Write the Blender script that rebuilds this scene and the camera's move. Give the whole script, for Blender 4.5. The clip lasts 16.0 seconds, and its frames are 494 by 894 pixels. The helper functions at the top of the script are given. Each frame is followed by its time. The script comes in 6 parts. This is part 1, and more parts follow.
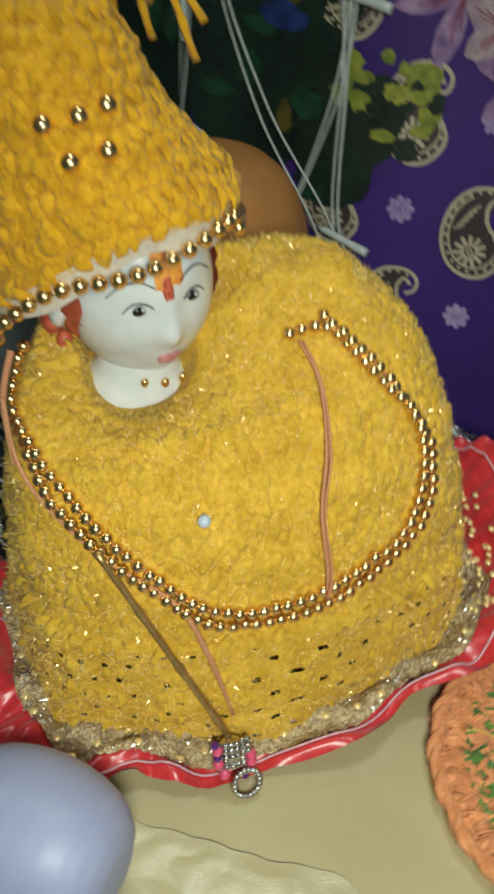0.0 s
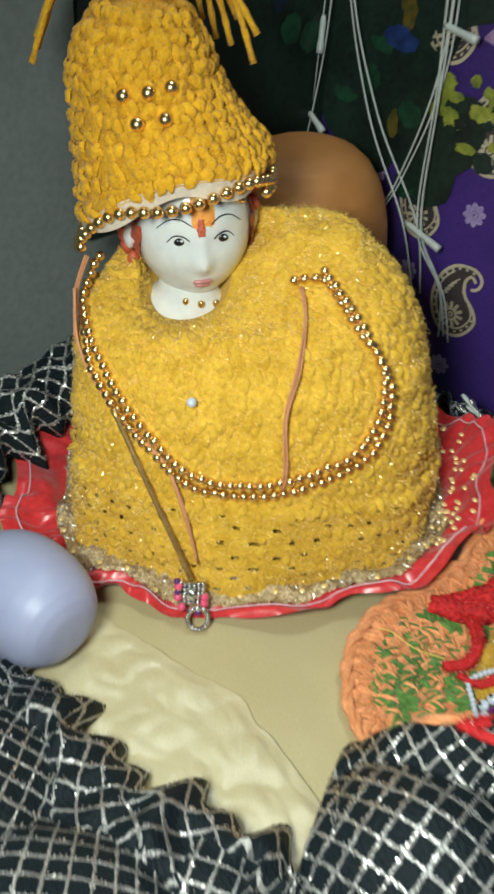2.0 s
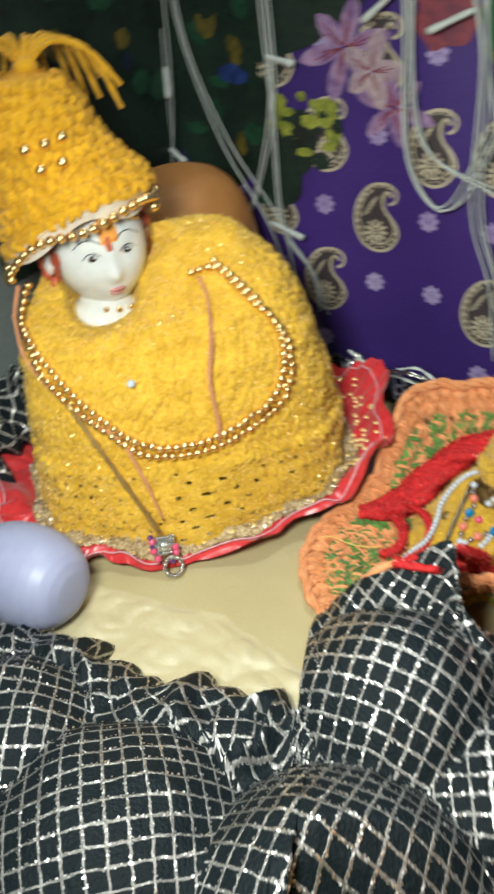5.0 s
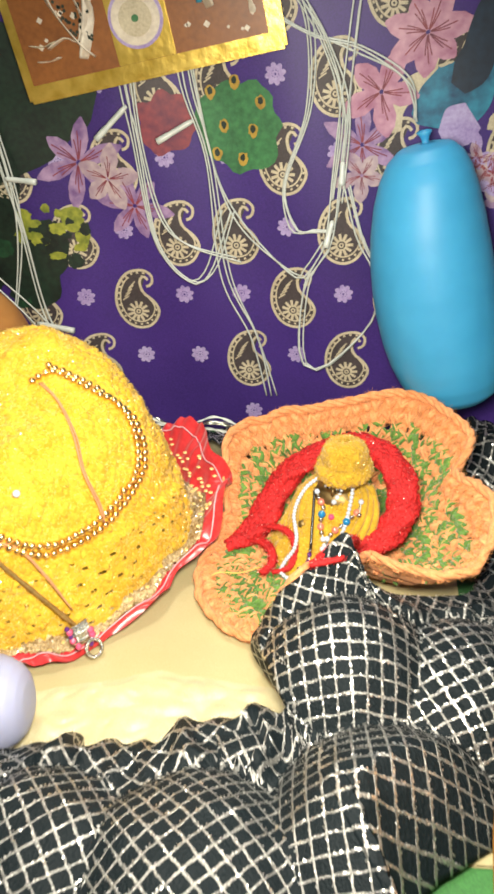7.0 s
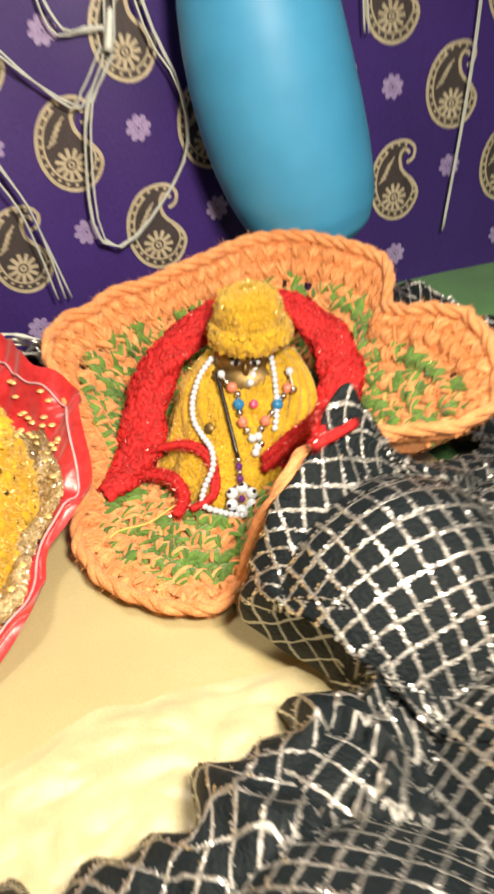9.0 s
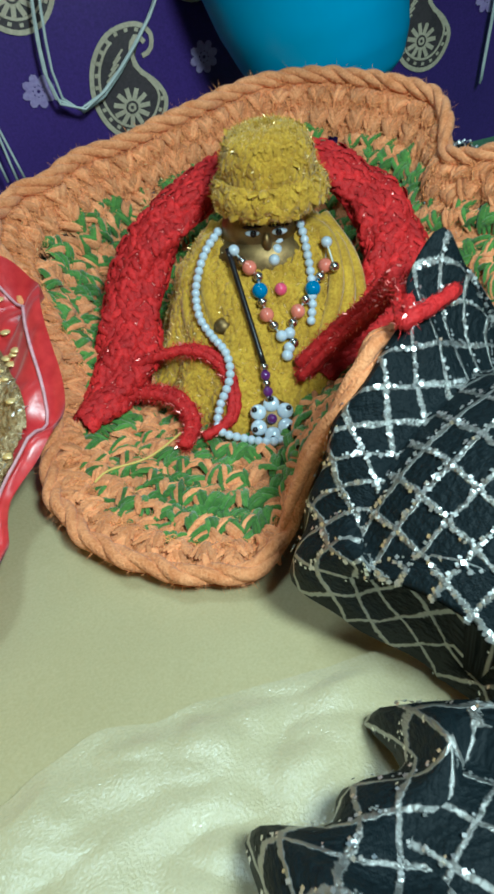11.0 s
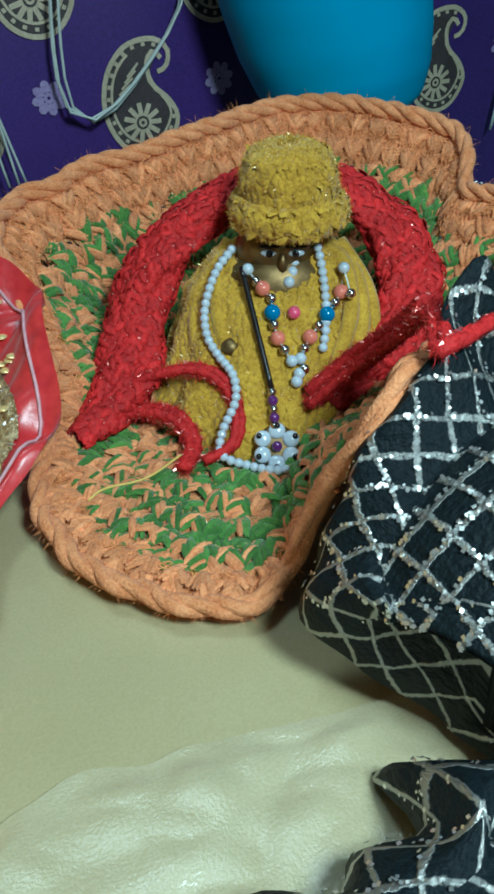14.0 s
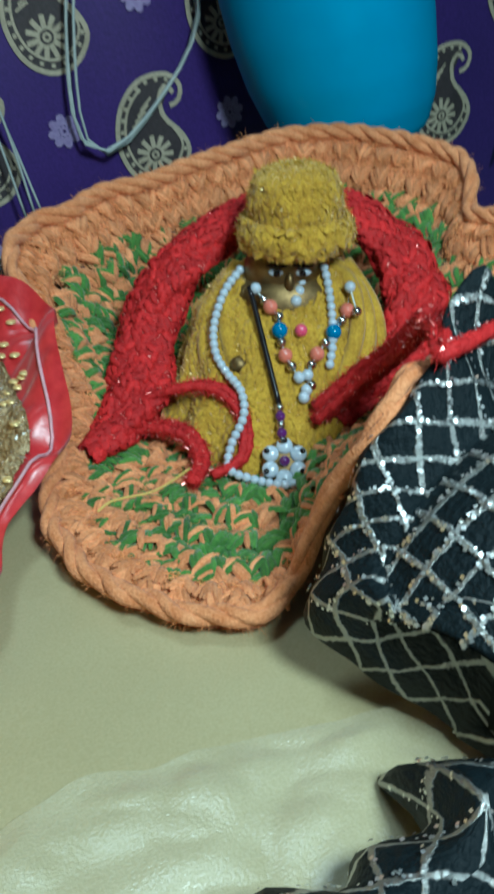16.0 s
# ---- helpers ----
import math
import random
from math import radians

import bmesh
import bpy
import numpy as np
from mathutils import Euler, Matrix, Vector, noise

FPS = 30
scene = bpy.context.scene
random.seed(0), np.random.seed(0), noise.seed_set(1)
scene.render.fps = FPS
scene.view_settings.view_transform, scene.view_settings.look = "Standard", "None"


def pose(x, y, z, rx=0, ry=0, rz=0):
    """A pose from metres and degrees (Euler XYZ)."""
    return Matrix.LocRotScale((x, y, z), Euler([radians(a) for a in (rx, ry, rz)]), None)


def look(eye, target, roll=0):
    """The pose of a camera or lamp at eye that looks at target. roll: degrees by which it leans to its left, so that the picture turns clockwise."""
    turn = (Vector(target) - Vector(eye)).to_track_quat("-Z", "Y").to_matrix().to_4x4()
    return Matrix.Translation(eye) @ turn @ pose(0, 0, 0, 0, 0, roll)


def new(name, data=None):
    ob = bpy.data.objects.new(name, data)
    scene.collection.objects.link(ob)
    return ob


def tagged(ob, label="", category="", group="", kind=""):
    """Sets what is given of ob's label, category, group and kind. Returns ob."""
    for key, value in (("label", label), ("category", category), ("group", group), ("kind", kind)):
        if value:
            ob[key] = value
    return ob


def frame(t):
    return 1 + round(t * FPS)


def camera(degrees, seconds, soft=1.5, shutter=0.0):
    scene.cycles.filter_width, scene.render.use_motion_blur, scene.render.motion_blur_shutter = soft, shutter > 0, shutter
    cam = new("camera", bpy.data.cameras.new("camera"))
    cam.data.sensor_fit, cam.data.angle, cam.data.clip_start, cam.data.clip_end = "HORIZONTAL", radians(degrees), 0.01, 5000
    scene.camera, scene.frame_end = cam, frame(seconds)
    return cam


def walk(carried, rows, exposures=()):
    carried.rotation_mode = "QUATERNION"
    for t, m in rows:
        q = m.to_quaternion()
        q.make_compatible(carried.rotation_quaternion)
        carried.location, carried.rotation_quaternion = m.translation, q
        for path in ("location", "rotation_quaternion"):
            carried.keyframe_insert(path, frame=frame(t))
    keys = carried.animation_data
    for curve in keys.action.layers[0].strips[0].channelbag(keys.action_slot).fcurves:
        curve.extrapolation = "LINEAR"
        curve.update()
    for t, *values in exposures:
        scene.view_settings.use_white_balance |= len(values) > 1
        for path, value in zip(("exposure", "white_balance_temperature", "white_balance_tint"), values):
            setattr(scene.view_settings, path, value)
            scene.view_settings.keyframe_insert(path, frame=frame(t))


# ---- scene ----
cam = camera(33.3, 16.0, soft=2.9, shutter=1.0)
PATH = [
    (0, (0.0634, -0.1990, 0.2818), (-0.2690, 0.5108, -0.3393), 5.17),
    (0.5, (0.0915, -0.2033, 0.3048), (-0.3138, 0.4668, -0.3171), 6.67),
    (1, (0.1205, -0.2090, 0.3088), (-0.3404, 0.4214, -0.3158), 5.82),
    (1.5, (0.1416, -0.2148, 0.2933), (-0.3535, 0.3662, -0.3527), 6.24),
    (2, (0.1828, -0.2222, 0.3084), (-0.3447, 0.3476, -0.3217), 6.17),
    (2.5, (0.2050, -0.2426, 0.2998), (-0.3452, 0.3542, -0.2842), 3.24),
    (3, (0.2135, -0.2463, 0.2913), (-0.3490, 0.3556, -0.2755), 1.09),
    (3.2, (0.2162, -0.2492, 0.2907), (-0.3500, 0.3495, -0.2759), 1.00),
    (5.3, (0.2355, -0.3102, 0.3334), (-0.1882, 0.3801, -0.2531), -4.25),
    (5.5, (0.2152, -0.3226, 0.3515), (-0.1411, 0.3996, -0.2413), -5.10),
    (6, (0.1800, -0.3630, 0.3505), (0.0002, 0.4600, -0.1883), -3.08),
    (6.5, (0.1531, -0.3932, 0.3563), (0.0626, 0.4497, -0.1740), -2.98),
    (7, (0.1521, -0.3828, 0.3532), (0.0304, 0.4563, -0.1770), -3.96),
    (7.5, (0.1234, -0.3532, 0.3233), (0.0600, 0.4942, -0.2038), -3.65),
    (8, (0.0827, -0.3320, 0.2849), (0.1958, 0.5043, -0.2515), -4.14),
    (8.5, (0.0533, -0.2957, 0.2529), (0.2499, 0.5208, -0.2899), -3.78),
    (9, (0.0452, -0.2505, 0.2163), (0.3041, 0.5423, -0.3355), -4.83),
    (9.5, (0.0439, -0.2173, 0.1873), (0.3145, 0.5661, -0.3721), -5.98),
    (10, (0.0478, -0.1989, 0.1630), (0.3262, 0.5521, -0.4358), -7.44),
    (10.2, (0.0484, -0.1936, 0.1670), (0.3115, 0.5462, -0.4522), -7.37),
    (12.5, (0.0568, -0.1677, 0.1377), (0.3235, 0.5835, -0.4661), -6.30),
    (13, (0.0435, -0.1702, 0.1552), (0.3709, 0.5665, -0.4365), -0.52),
    (13.5, (0.0468, -0.1633, 0.1516), (0.3612, 0.5761, -0.4438), -1.45),
    (14, (0.0450, -0.1663, 0.1504), (0.3517, 0.5849, -0.4342), -1.58),
    (14.5, (0.0465, -0.1661, 0.1477), (0.3427, 0.5851, -0.4422), -2.65),
    (15, (0.0467, -0.1660, 0.1452), (0.3422, 0.5793, -0.4524), -2.60),
    (15.5, (0.0467, -0.1684, 0.1438), (0.3379, 0.5926, -0.4360), -3.46),
    (16, (0.0441, -0.1728, 0.1463), (0.3463, 0.6090, -0.3990), -2.22),
]
walk(cam, [(t, look(eye, target, roll)) for t, eye, target, roll in PATH],
     exposures=[(0, -0.5, 6000, -5), (1, -0.35, 5900, -6), (2, -0.2, 5900, -3), (3.2, 0.0, 5750, -2), (5.3, 0.15, 6100, 1), (6.0, 0.36, 6200, 1), (7.0, 0.76, 7000, 7), (7.5, 0.86, 7150, 9), (8.5, 0.78, 7700, 13), (9.2, 0.56, 7800, 12), (10, 0.0, 5500, -11), (12.5, -0.30, 4650, -18), (13.5, -0.40, 4650, -18), (16, -0.46, 4650, -17)])

# ---------- light: a fixed spot for the phone's flash, an added overhead fill, a faint room glow
world = bpy.data.worlds.new("world")
scene.world = world
world.use_nodes = True
world.node_tree.nodes["Background"].inputs[0].default_value = (0.62, 0.72, 0.9, 1)
world.node_tree.nodes["Background"].inputs[1].default_value = 0.09
# Stays put above the shrine in place of the flash that moves with the camera.
lamp_data = bpy.data.lights.new("lamp", "SPOT")
lamp_data.energy, lamp_data.spot_size, lamp_data.spot_blend, lamp_data.shadow_soft_size = 8.4, radians(122), 1.0, 0.040
lamp_data.color = (1.0, 0.95, 0.86)
lamp = new("lamp", lamp_data)
lamp.matrix_world = look((0.135, -0.275, 0.33), (0.09, -0.01, 0.08))
# Added area light, no source seen: gives the cream cloth's sheen and lifts the backdrop.
overhead_fill = bpy.data.lights.new("overhead_fill", "AREA")
overhead_fill.size, overhead_fill.energy, overhead_fill.color = 0.22, 4.0, (1.0, 0.97, 0.92)
new("overhead_fill", overhead_fill).matrix_world = look((-0.04, 0.16, 1.2), (0.03, -0.05, 0))

# ---------- materials
def rgb(c):
    return (c[0], c[1], c[2], 1)


def surface(name, base, dark=None, rough=0.6, metal=0.0, scale=300.0, bump=0.3, depth=0.0006, coarse=25.0, sheen=0.0, spec=0.5, sub=0.0, island=0.0, coat=0.0):
    """Two scales of colour variation and a fine relief."""
    m = bpy.data.materials.new(name)
    m.use_nodes = True
    t = m.node_tree
    b = t.nodes["Principled BSDF"]
    co = t.nodes.new("ShaderNodeTexCoord")
    fine, broad = t.nodes.new("ShaderNodeTexNoise"), t.nodes.new("ShaderNodeTexNoise")
    fine.inputs["Scale"].default_value, fine.inputs["Detail"].default_value = scale, 3
    broad.inputs["Scale"].default_value, broad.inputs["Detail"].default_value = coarse, 4
    for n in (fine, broad):
        t.links.new(co.outputs["Object"], n.inputs["Vector"])
    dark = dark or [0.55 * v for v in base]
    add = t.nodes.new("ShaderNodeMath")
    add.operation = "ADD"
    t.links.new(fine.outputs["Fac"], add.inputs[0])
    t.links.new(broad.outputs["Fac"], add.inputs[1])
    ramp = t.nodes.new("ShaderNodeMapRange")
    ramp.inputs["From Min"].default_value, ramp.inputs["From Max"].default_value = 0.7, 1.3
    t.links.new(add.outputs[0], ramp.inputs["Value"])
    mix = t.nodes.new("ShaderNodeMix")
    mix.data_type = "RGBA"
    mix.inputs["A"].default_value, mix.inputs["B"].default_value = rgb(dark), rgb(base)
    t.links.new(ramp.outputs["Result"], mix.inputs["Factor"])
    colour = mix.outputs["Result"]
    if island:
        geo = t.nodes.new("ShaderNodeNewGeometry")
        hsv = t.nodes.new("ShaderNodeHueSaturation")
        vr = t.nodes.new("ShaderNodeMapRange")
        vr.inputs["To Min"].default_value, vr.inputs["To Max"].default_value = 1 - island, 1 + island
        t.links.new(geo.outputs["Random Per Island"], vr.inputs["Value"])
        t.links.new(vr.outputs["Result"], hsv.inputs["Value"])
        t.links.new(colour, hsv.inputs["Color"])
        colour = hsv.outputs["Color"]
    t.links.new(colour, b.inputs["Base Color"])
    b.inputs["Roughness"].default_value, b.inputs["Metallic"].default_value = rough, metal
    b.inputs["Specular IOR Level"].default_value = spec
    b.inputs["Sheen Weight"].default_value = sheen
    b.inputs["Subsurface Weight"].default_value = sub
    b.inputs["Subsurface Radius"].default_value = (0.004, 0.003, 0.002)
    b.inputs["Coat Weight"].default_value = coat
    if bump:
        bn = t.nodes.new("ShaderNodeBump")
        bn.inputs["Strength"].default_value, bn.inputs["Distance"].default_value = bump, depth
        t.links.new(fine.outputs["Fac"], bn.inputs["Height"])
        t.links.new(bn.outputs["Normal"], b.inputs["Normal"])
    return m


M_PURPLE = surface("purple_satin_cloth", (0.056, 0.020, 0.215), (0.028, 0.009, 0.125), rough=0.5, scale=900, bump=0.15, depth=0.0002, coarse=9, sheen=0.2)
M_PRINT = surface("printed_cream", (0.62, 0.55, 0.40), (0.42, 0.36, 0.25), rough=0.5, scale=700, bump=0.1, coarse=60)
M_PRINT_DARK = surface("printed_dark", (0.07, 0.055, 0.06), rough=0.55, scale=700, bump=0.1, coarse=60)
M_PRINT_LILAC = surface("printed_lilac", (0.45, 0.38, 0.62), (0.28, 0.2, 0.45), rough=0.5, scale=500, bump=0.1, coarse=60)
M_PETAL = surface("printed_petal", (0.44, 0.30, 0.48), (0.17, 0.09, 0.25), rough=0.5, scale=180, bump=0.1, coarse=70)
M_PETAL_PALE = surface("printed_petal_pale", (0.55, 0.45, 0.45), (0.28, 0.18, 0.27), rough=0.5, scale=180, bump=0.1, coarse=50)
M_PINK = surface("printed_pink", (0.60, 0.34, 0.44), (0.34, 0.12, 0.22), rough=0.5, scale=150, bump=0.1, coarse=45)
M_GREEN_PRINT = surface("printed_green", (0.05, 0.22, 0.08), (0.02, 0.10, 0.04), rough=0.5, scale=260, bump=0.1, coarse=60)
M_LEAF_DARK = surface("printed_dark_leaf", (0.014, 0.035, 0.022), (0.006, 0.012, 0.010), rough=0.5, scale=260, bump=0.1, coarse=40)
M_LEAF_DEEP = surface("printed_deep_green", (0.018, 0.080, 0.036), (0.008, 0.030, 0.016), rough=0.5, scale=260, bump=0.1, coarse=60)
M_LEAF_BLUE = surface("printed_deep_blue", (0.025, 0.055, 0.22), (0.010, 0.020, 0.09), rough=0.5, scale=160, bump=0.1, coarse=40)
M_LEAF_LIME = surface("printed_lime", (0.36, 0.38, 0.05), (0.10, 0.14, 0.02), rough=0.5, scale=260, bump=0.1, coarse=60)
M_TEAL = surface("printed_teal", (0.03, 0.30, 0.45), (0.01, 0.05, 0.12), rough=0.5, scale=100, bump=0.1, coarse=18)
M_NAVY = surface("printed_navy", (0.012, 0.030, 0.060), (0.006, 0.012, 0.026), rough=0.5, scale=200, bump=0.1, coarse=40)
M_OCHRE_DIM = surface("printed_dim_ochre", (0.16, 0.12, 0.02), (0.05, 0.05, 0.012), rough=0.5, scale=200, bump=0.1, coarse=50)
M_OCHRE = surface("printed_ochre", (0.50, 0.33, 0.05), (0.3, 0.18, 0.03), rough=0.5, scale=200, bump=0.1, coarse=40)
M_RED_PRINT = surface("printed_brick_red", (0.30, 0.05, 0.06), (0.12, 0.02, 0.05), rough=0.5, scale=200, bump=0.1, coarse=40)
M_GREY = surface("grey_wall_paint", (0.20, 0.23, 0.22), (0.15, 0.175, 0.17), rough=0.7, scale=250, bump=0.15, coarse=14)
M_GREEN = surface("green_cloth", (0.05, 0.22, 0.05), (0.025, 0.12, 0.03), rough=0.7, scale=900, bump=0.3, coarse=25, sheen=0.3)
M_YELLOW = surface("yellow_wool", (0.78, 0.50, 0.055), (0.54, 0.31, 0.020), rough=0.85, scale=420, bump=0.8, depth=0.0015, coarse=90, sheen=0.1, spec=0.2)
M_FIBRE = surface("yellow_fibre", (0.92, 0.70, 0.20), (0.74, 0.50, 0.09), rough=0.8, scale=400, bump=0, coarse=60, sheen=0.05, island=0.3)
M_TINSEL = surface("gold_tinsel", (1.0, 0.82, 0.42), (0.95, 0.70, 0.26), rough=0.30, metal=0.45, scale=400, bump=0, coarse=60)
M_CAPWOOL = surface("cap_wool", (0.78, 0.43, 0.02), (0.56, 0.28, 0.01), rough=0.9, scale=520, bump=0.9, depth=0.0014, coarse=140, sheen=0.15, spec=0.15, island=0.12)
M_MUSTARD = surface("mustard_wool", (0.66, 0.42, 0.035), (0.36, 0.20, 0.012), rough=0.85, scale=1100, bump=0.6, depth=0.0006, coarse=150, sheen=0.3, spec=0.3)
M_MUSTARD_FIBRE = surface("mustard_fibre", (0.72, 0.48, 0.07), (0.44, 0.27, 0.025), rough=0.85, scale=400, bump=0, coarse=60, spec=0.2, island=0.3)
M_ORANGE = surface("orange_wool", (0.86, 0.40, 0.18), (0.58, 0.21, 0.075), rough=0.95, scale=1300, bump=0.9, depth=0.0007, coarse=220, sheen=0.12, spec=0.08, island=0.24)
M_ORANGE_FIBRE = surface("orange_fibre", (0.90, 0.42, 0.17), (0.70, 0.28, 0.09), rough=0.9, scale=400, bump=0, coarse=60, spec=0.1, island=0.25)
M_LEAFWOOL = surface("green_wool", (0.13, 0.27, 0.05), (0.06, 0.14, 0.025), rough=0.9, scale=900, bump=0.7, depth=0.0007, coarse=80, sheen=0.35, spec=0.2, island=0.3)
M_REDWOOL = surface("red_wool", (0.62, 0.018, 0.020), (0.38, 0.007, 0.010), rough=0.7, scale=600, bump=0.8, depth=0.0012, coarse=120, sheen=0.0, spec=0.4, island=0.2)
M_REDTINSEL = surface("red_tinsel", (1.0, 0.42, 0.36), (0.9, 0.25, 0.22), rough=0.3, metal=0.3, scale=400, bump=0, coarse=60)
M_REDSATIN = surface("red_satin", (0.66, 0.045, 0.05), (0.46, 0.018, 0.025), rough=0.30, scale=300, bump=0.2, coarse=40, sheen=0.2)
M_LACE = surface("gold_lace", (0.72, 0.58, 0.34), (0.26, 0.16, 0.06), rough=0.38, metal=0.4, scale=700, bump=1.0, depth=0.0015, coarse=260)
M_PIPING = surface("pink_piping", (0.80, 0.45, 0.50), rough=0.4, scale=500, bump=0.2)
M_MARBLE = surface("white_marble", (0.80, 0.82, 0.80), (0.68, 0.71, 0.70), rough=0.22, scale=120, bump=0.03, coarse=30, sub=0.25, coat=0.3)
M_HAIR = surface("painted_orange", (0.62, 0.15, 0.07), (0.45, 0.08, 0.04), rough=0.45, scale=260, bump=0.3, coarse=60)
M_INK = surface("black_paint", (0.012, 0.010, 0.012), rough=0.25, scale=200, bump=0)
M_LIP = surface("lip_paint", (0.62, 0.26, 0.24), rough=0.4, scale=200, bump=0)
M_TILAK = surface("yellow_mark_paint", (0.85, 0.45, 0.06), (0.75, 0.2, 0.05), rough=0.6, scale=500, bump=0.4, coarse=200)
M_BRASS = surface("aged_brass", (0.34, 0.24, 0.10), (0.14, 0.09, 0.04), rough=0.5, metal=1.0, scale=300, bump=0.15, coarse=60)
M_GOLD = surface("gold_bead", (0.98, 0.74, 0.36), (0.85, 0.58, 0.24), rough=0.27, metal=1.0, scale=900, bump=0, coarse=200)
M_ANTIQUE = surface("antique_gold", (0.66, 0.46, 0.18), (0.42, 0.27, 0.09), rough=0.35, metal=0.8, scale=500, bump=0.1, coarse=120)
M_SILVER = surface("silver_metal", (0.75, 0.73, 0.70), (0.4, 0.38, 0.36), rough=0.2, metal=1.0, scale=900, bump=0, coarse=200)
M_GLITTER = surface("silver_glitter", (0.95, 0.94, 0.90), (0.8, 0.8, 0.78), rough=0.36, metal=0.9, scale=900, bump=0, coarse=200)
M_PEARL = surface("pearl", (0.60, 0.66, 0.74), (0.48, 0.55, 0.64), rough=0.2, scale=300, bump=0, coarse=90, coat=0.6, sub=0.1)
M_CORAL = surface("coral_bead", (0.85, 0.25, 0.17), rough=0.2, scale=300, bump=0, coat=0.4)
M_BLUE = surface("blue_bead", (0.01, 0.22, 0.50), rough=0.15, scale=300, bump=0, coat=0.4)
M_AMETHYST = surface("violet_stone", (0.12, 0.02, 0.18), rough=0.1, scale=300, bump=0, coat=0.6)
M_ROSE = surface("pink_stone", (0.85, 0.10, 0.22), rough=0.12, scale=300, bump=0, coat=0.6)
M_THREAD = surface("pink_thread", (0.66, 0.32, 0.16), (0.5, 0.22, 0.10), rough=0.8, scale=900, bump=0.4)
M_WIRE = surface("white_wire", (0.66, 0.70, 0.66), (0.5, 0.55, 0.52), rough=0.35, scale=200, bump=0)
M_CREAM = surface("cream_satin", (0.50, 0.435, 0.24), (0.42, 0.355, 0.18), rough=0.38, scale=1400, bump=0.4, depth=0.0002, coarse=16, sheen=0.3)
# Paler, glossier version of the cream satin: its sheen is partly in the colour.
M_CREAM_SHEEN = surface("cream_satin_sheen", (0.57, 0.51, 0.32), (0.48, 0.42, 0.24), rough=0.24, scale=1500, bump=0.7, depth=0.00025, coarse=60, sheen=0.4, spec=0.9)
M_BALLOON_BLUE = surface("blue_rubber", (0.045, 0.34, 0.62), (0.035, 0.30, 0.56), rough=0.50, scale=60, bump=0, coarse=14, sub=0.2)
M_BALLOON_TAN = surface("tan_rubber", (0.42, 0.19, 0.05), (0.35, 0.15, 0.035), rough=0.62, scale=60, bump=0, coarse=14, sub=0.2)
M_BALLOON_WHITE = surface("white_rubber", (0.36, 0.38, 0.54), (0.31, 0.33, 0.49), rough=0.45, scale=60, bump=0, coarse=14, sub=0.3)
M_BALLOON_ORANGE = surface("orange_rubber", (0.85, 0.36, 0.04), (0.78, 0.30, 0.03), rough=0.35, scale=60, bump=0, coarse=14, sub=0.2)
M_FOIL = surface("gold_foil", (0.80, 0.58, 0.14), (0.52, 0.34, 0.05), rough=0.32, metal=0.65, scale=120, bump=0.8, coarse=40)
M_CARD = surface("brown_card", (0.30, 0.11, 0.03), (0.2, 0.07, 0.02), rough=0.4, scale=300, bump=0.1, coarse=40, coat=0.5)
M_PAPER = surface("pale_ink", (0.75, 0.68, 0.56), (0.55, 0.48, 0.40), rough=0.45, scale=400, bump=0.1, coarse=90)


